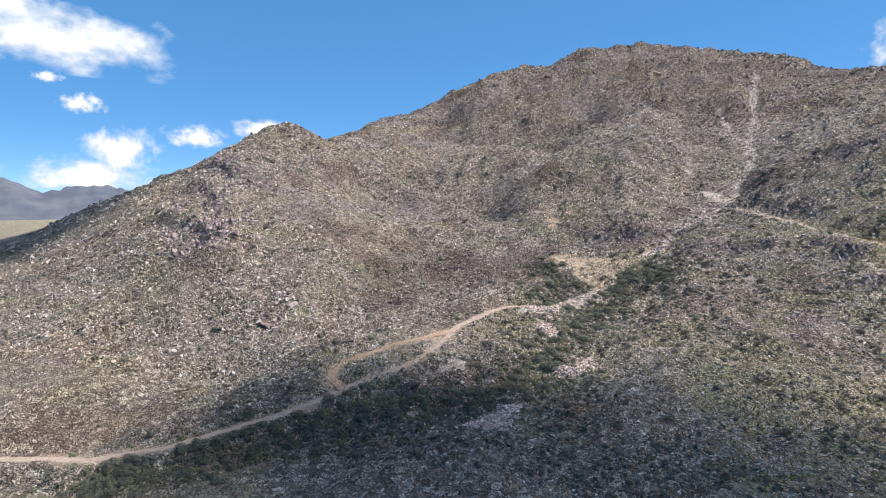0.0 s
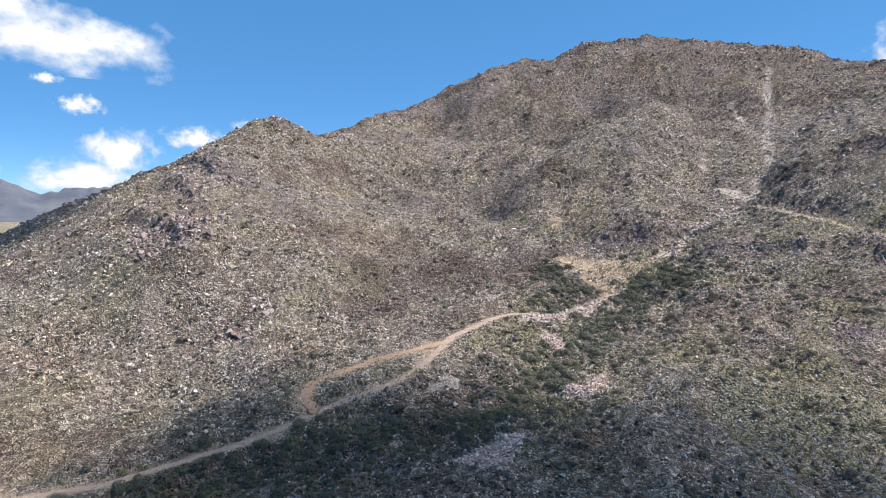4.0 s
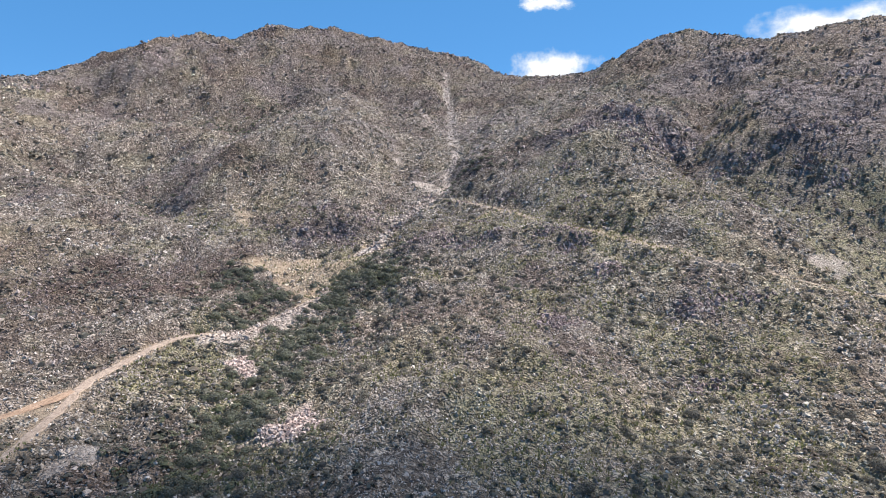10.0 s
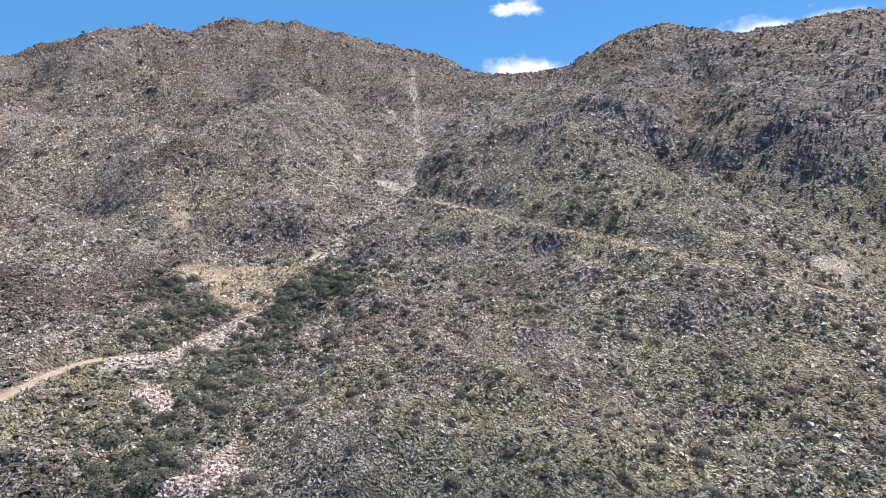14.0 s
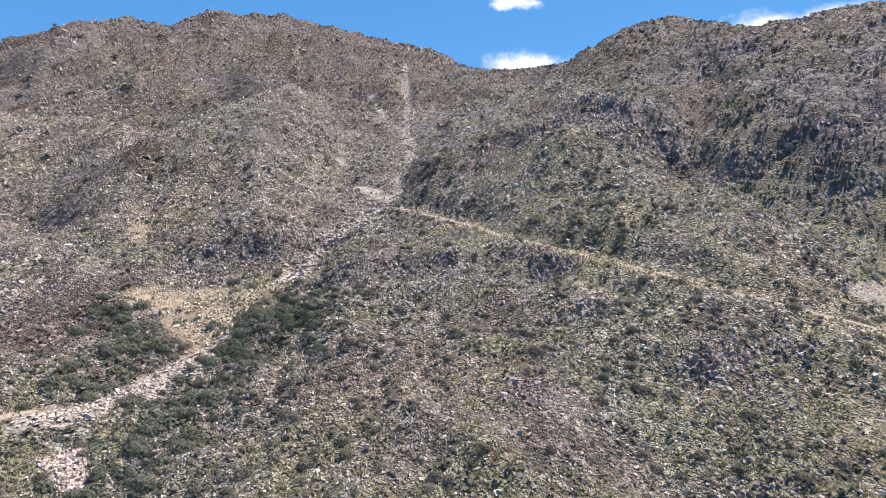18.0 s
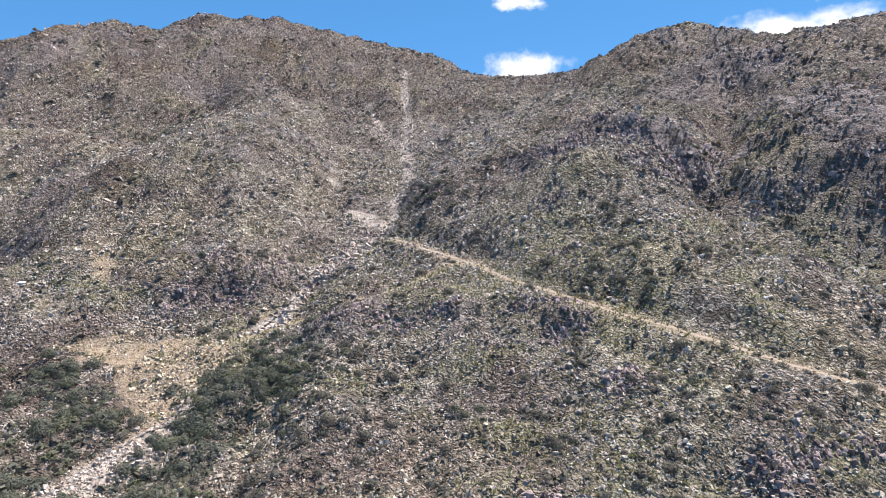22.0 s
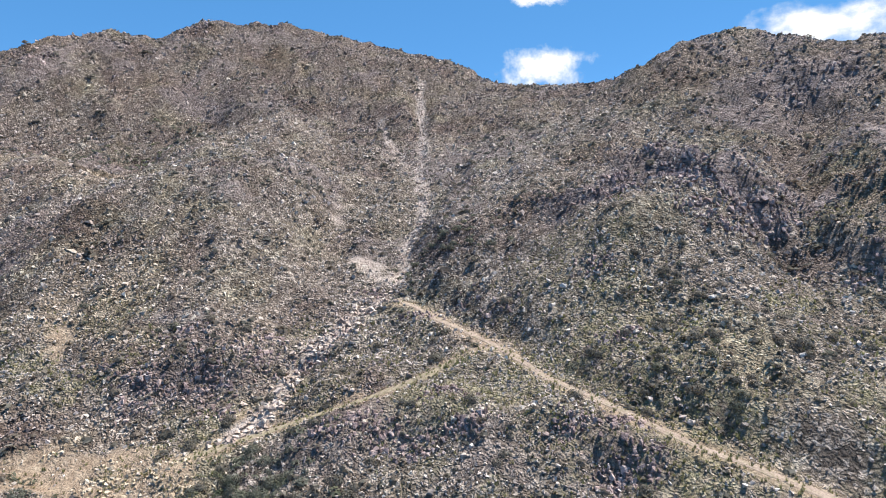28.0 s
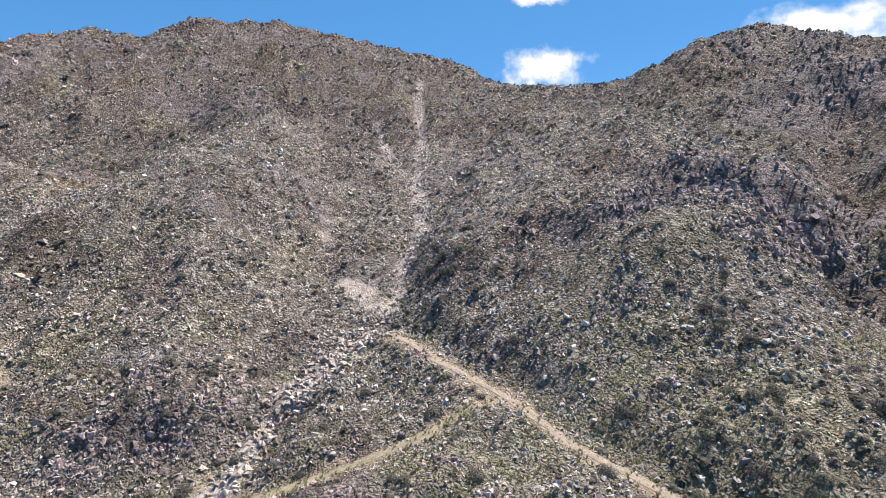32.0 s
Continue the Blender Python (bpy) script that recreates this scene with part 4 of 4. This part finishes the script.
for spots, big, count, label in ((KNOLL, 0.72, 74, "dark purplish fractured rock outcrop on a knoll"), (DRAW, 0.75, 44, "fractured grey rock outcrop above the creek bed"),
                                 (FACE, 1.0, 62, "dark broken cliff of fractured rock"), (HIGH, 1.3, 26, "craggy rock knob on the ridge"),
                                 (WEST, 1.6, 36, "weathered purplish crag on the western spur")):
    for px, py in spots:
        outcrop(px, py, big, count, label)


# ---- shrubs ----
x, y, d = candidates(150000)
patchy = 0.56 + 0.6 * lattice(x / 18, y / 18, 91) + 0.5 * lattice(x / 6, y / 6, 92)
belt = along(x, y, THICKETS["wash_thicket"])[0]
patchy += 0.9 * np.exp(-(belt / 24) ** 2) * ease(-y, -215, -180)
keep = dice.uniform(0, 1, len(x)) < np.clip(patchy, 0.05, 1) * np.clip((85 / d) ** 1.5, 0, 1)
x, y, d = x[keep], y[keep], d[keep]
earth, pale, scree, grass = cover(x, y)
keep = (np.maximum(np.maximum(earth, pale), scree) < 0.3) & clear_of_tracks(x, y, 0.8)
x, y, d = x[keep], y[keep], d[keep]
size = (0.52 + 0.0010 * d) * np.exp(dice.normal(0, 0.36, len(x)))
court = np.flatnonzero((x > -60) & (x < 70) & (y > 118) & (y < 245) & (thick(x, y) > 5))
own = court[np.argsort(-size[court])[:290]]
rest = np.ones(len(x), bool)
rest[own] = False
strewn("scrub", TUFTS, x[rest], y[rest], size[rest], -0.05, 0.9, BRUSH, "low grey-green desert scrub scattered over the slopes", "scrub", tilt=0.1)


def stems(seed):
    """Seven crooked tapering twigs that fan out from one root."""
    r, bm = random.Random(seed), bmesh.new()
    for _ in range(7):
        a, out = r.uniform(0, 6.28), r.uniform(0.2, 0.6)
        at, rings = Vector((0, 0, -0.1)), []
        for k in range(4):
            w = 0.05 * (1 - k / 4.5)
            rings.append([bm.verts.new(at + Vector((w * math.cos(q), w * math.sin(q), 0))) for q in (0, 2.1, 4.2)])
            at = at + Vector((math.cos(a) * out * 0.33, math.sin(a) * out * 0.33, 0.24)) + Vector((r.uniform(-0.05, 0.05), r.uniform(-0.05, 0.05), 0))
        for low, high in zip(rings[:-1], rings[1:]):
            for k in range(3):
                bm.faces.new((low[k], low[(k + 1) % 3], high[(k + 1) % 3], high[k]))
    return bm


def shrub(name, seed, material, label, group, flat):
    base = new(name)
    part("stem", stems(seed), BARK, base, "crooked grey twigs")
    new("foliage", mesh_of("foliage", *tuft(seed + 30, 560, 0.065, flat), material)).parent = base
    return tagged(base, label, "shrub", group=group)


def plant_all(kinds, px, py, sizes):
    for n, (a, b, s) in enumerate(zip(px, py, sizes)):
        m = Matrix.LocRotScale((a, b, float(floor_at(a, b))), Euler((0, 0, dice.uniform(0, 6.28))), (s, s, s * dice.uniform(0.8, 1.1)))
        if n < len(kinds):
            kinds[n].matrix_basis = m
        else:
            copy_thing(kinds[n % len(kinds)], Matrix.LocRotScale(m.translation, m.to_quaternion(), m.to_scale()) @ Matrix.Diagonal((*(1 / c for c in kinds[n % len(kinds)].scale), 1)))


plant_all([shrub("desert_shrub", s, BRUSH, "rounded grey-green desert shrub among loose stones", "shrubs on the slope", 0.8) for s in range(6)], x[own], y[own], size[own] * 1.08)

# The dark thickets along the wash: the big bushes are things, the small ones fill in.
tx, ty, ts = [], [], []
for name, count, wide in (("wash_thicket", 225, 4.4), ("clearing_thicket", 40, 3.0), ("knoll_thicket", 20, 3.0), ("gully_thicket", 10, 2.4)):
    px, py = bedside(THICKETS[name], count, wide)
    ok = clear_of_tracks(px, py, 0.9) & (inside(px, py, PATCHES["clearing"]) < 0)
    for ring in ("scree_a", "scree_b", "scree_c"):
        ok &= inside(px, py, PATCHES[ring]) < -0.6
    tx.append(px[ok]), ty.append(py[ok]), ts.append(dice.uniform(1.0, 2.3, ok.sum()))
tx, ty, ts = np.concatenate(tx), np.concatenate(ty), np.concatenate(ts)
LONE = [(4, 192), (34, 185), (41, 189), (61, 186), (-1, 186), (20, 169), (50, 164), (37, 160), (37, 232), (35, 206), (27, 215), (35, 214),
        (-85, 254), (-64, 244), (86, 272), (88, 268), (20, 268), (39, 236.2), (31.5, 244.5), (28.5, 218.2), (15.8, 222.8), (0.8, 221.2), (-15, 249.8), (-61.5, 245.2), (-83.2, 250.5), (-2.2, 188.2),
        (1.5, 186.8), (42, 191.2), (52.5, 213), (57.8, 166.5), (36.1, 206.9), (37.1, 217), (66.4, 187.7), (-29, 188.7), (-0.2, 232), (-16.5, 117.8), (-28.5, 126), (-150, 217.5), (-120, 158.2)]
tx, ty = np.r_[tx, [p[0] for p in LONE]], np.r_[ty, [p[1] for p in LONE]]
ts = np.r_[ts, dice.uniform(0.9, 1.5, len(LONE))]
plant_all([shrub("thicket_bush", s + 10, THICKET, "dense dark green bush in the thicket", "bushes along the wash", 0.9) for s in range(6)], tx, ty, ts)
px, py = np.concatenate([bedside(line, {"wash_thicket": 1500, "gully_thicket": 45, "draw_thicket": 50}.get(name, 150), 5.6) for name, line in THICKETS.items()], 1)
ok = clear_of_tracks(px, py, 0.9) & (cover(px, py)[2] < 0.3)
strewn("undergrowth", [tuft(s + 60, 56, 0.17, 0.85) for s in range(6)], px[ok], py[ok], dice.uniform(0.5, 1.5, ok.sum()), -0.05, 0.9, THICKET, "dark low undergrowth in the thickets", "undergrowth", tilt=0.1)


# ---- dry grass ----
def blades(seed):
    r = np.random.RandomState(seed)
    a = r.uniform(0, 6.283, 9)
    w = np.stack([np.cos(a), np.sin(a), 0 * a], 1)
    side = np.stack([-np.sin(a), np.cos(a), 0 * a], 1) * 0.09
    root, tip = w * r.uniform(0, 0.2, (9, 1)), w * r.uniform(0.2, 0.6, (9, 1)) + (0, 0, 0.8)
    return np.stack([root - side, root + side, tip], 1).reshape(-1, 3), np.arange(27).reshape(-1, 3)


x, y = dice.uniform(-120, 80, 60000), dice.uniform(100, 260, 60000)
earth, pale, scree, grass = cover(x, y)
d = along(x, y, COURSES["grassy_track"])[0]
want = np.clip(0.6 * grass + 0.16 * ease(inside(x, y, PATCHES["clearing"]), -2, 1) + 0.4 * np.exp(-(d / 2.0) ** 2), 0, 1)
keep = (dice.uniform(0, 1, len(x)) < want) & (pale < 0.4) & (scree < 0.3)
x, y = x[keep], y[keep]
strewn("dry_grass", [blades(s) for s in range(4)], x, y, dice.uniform(0.35, 0.8, len(x)), 0.0, 1.0, GRASS, "tufts of dry yellow-green grass", "grass", tilt=0.1)
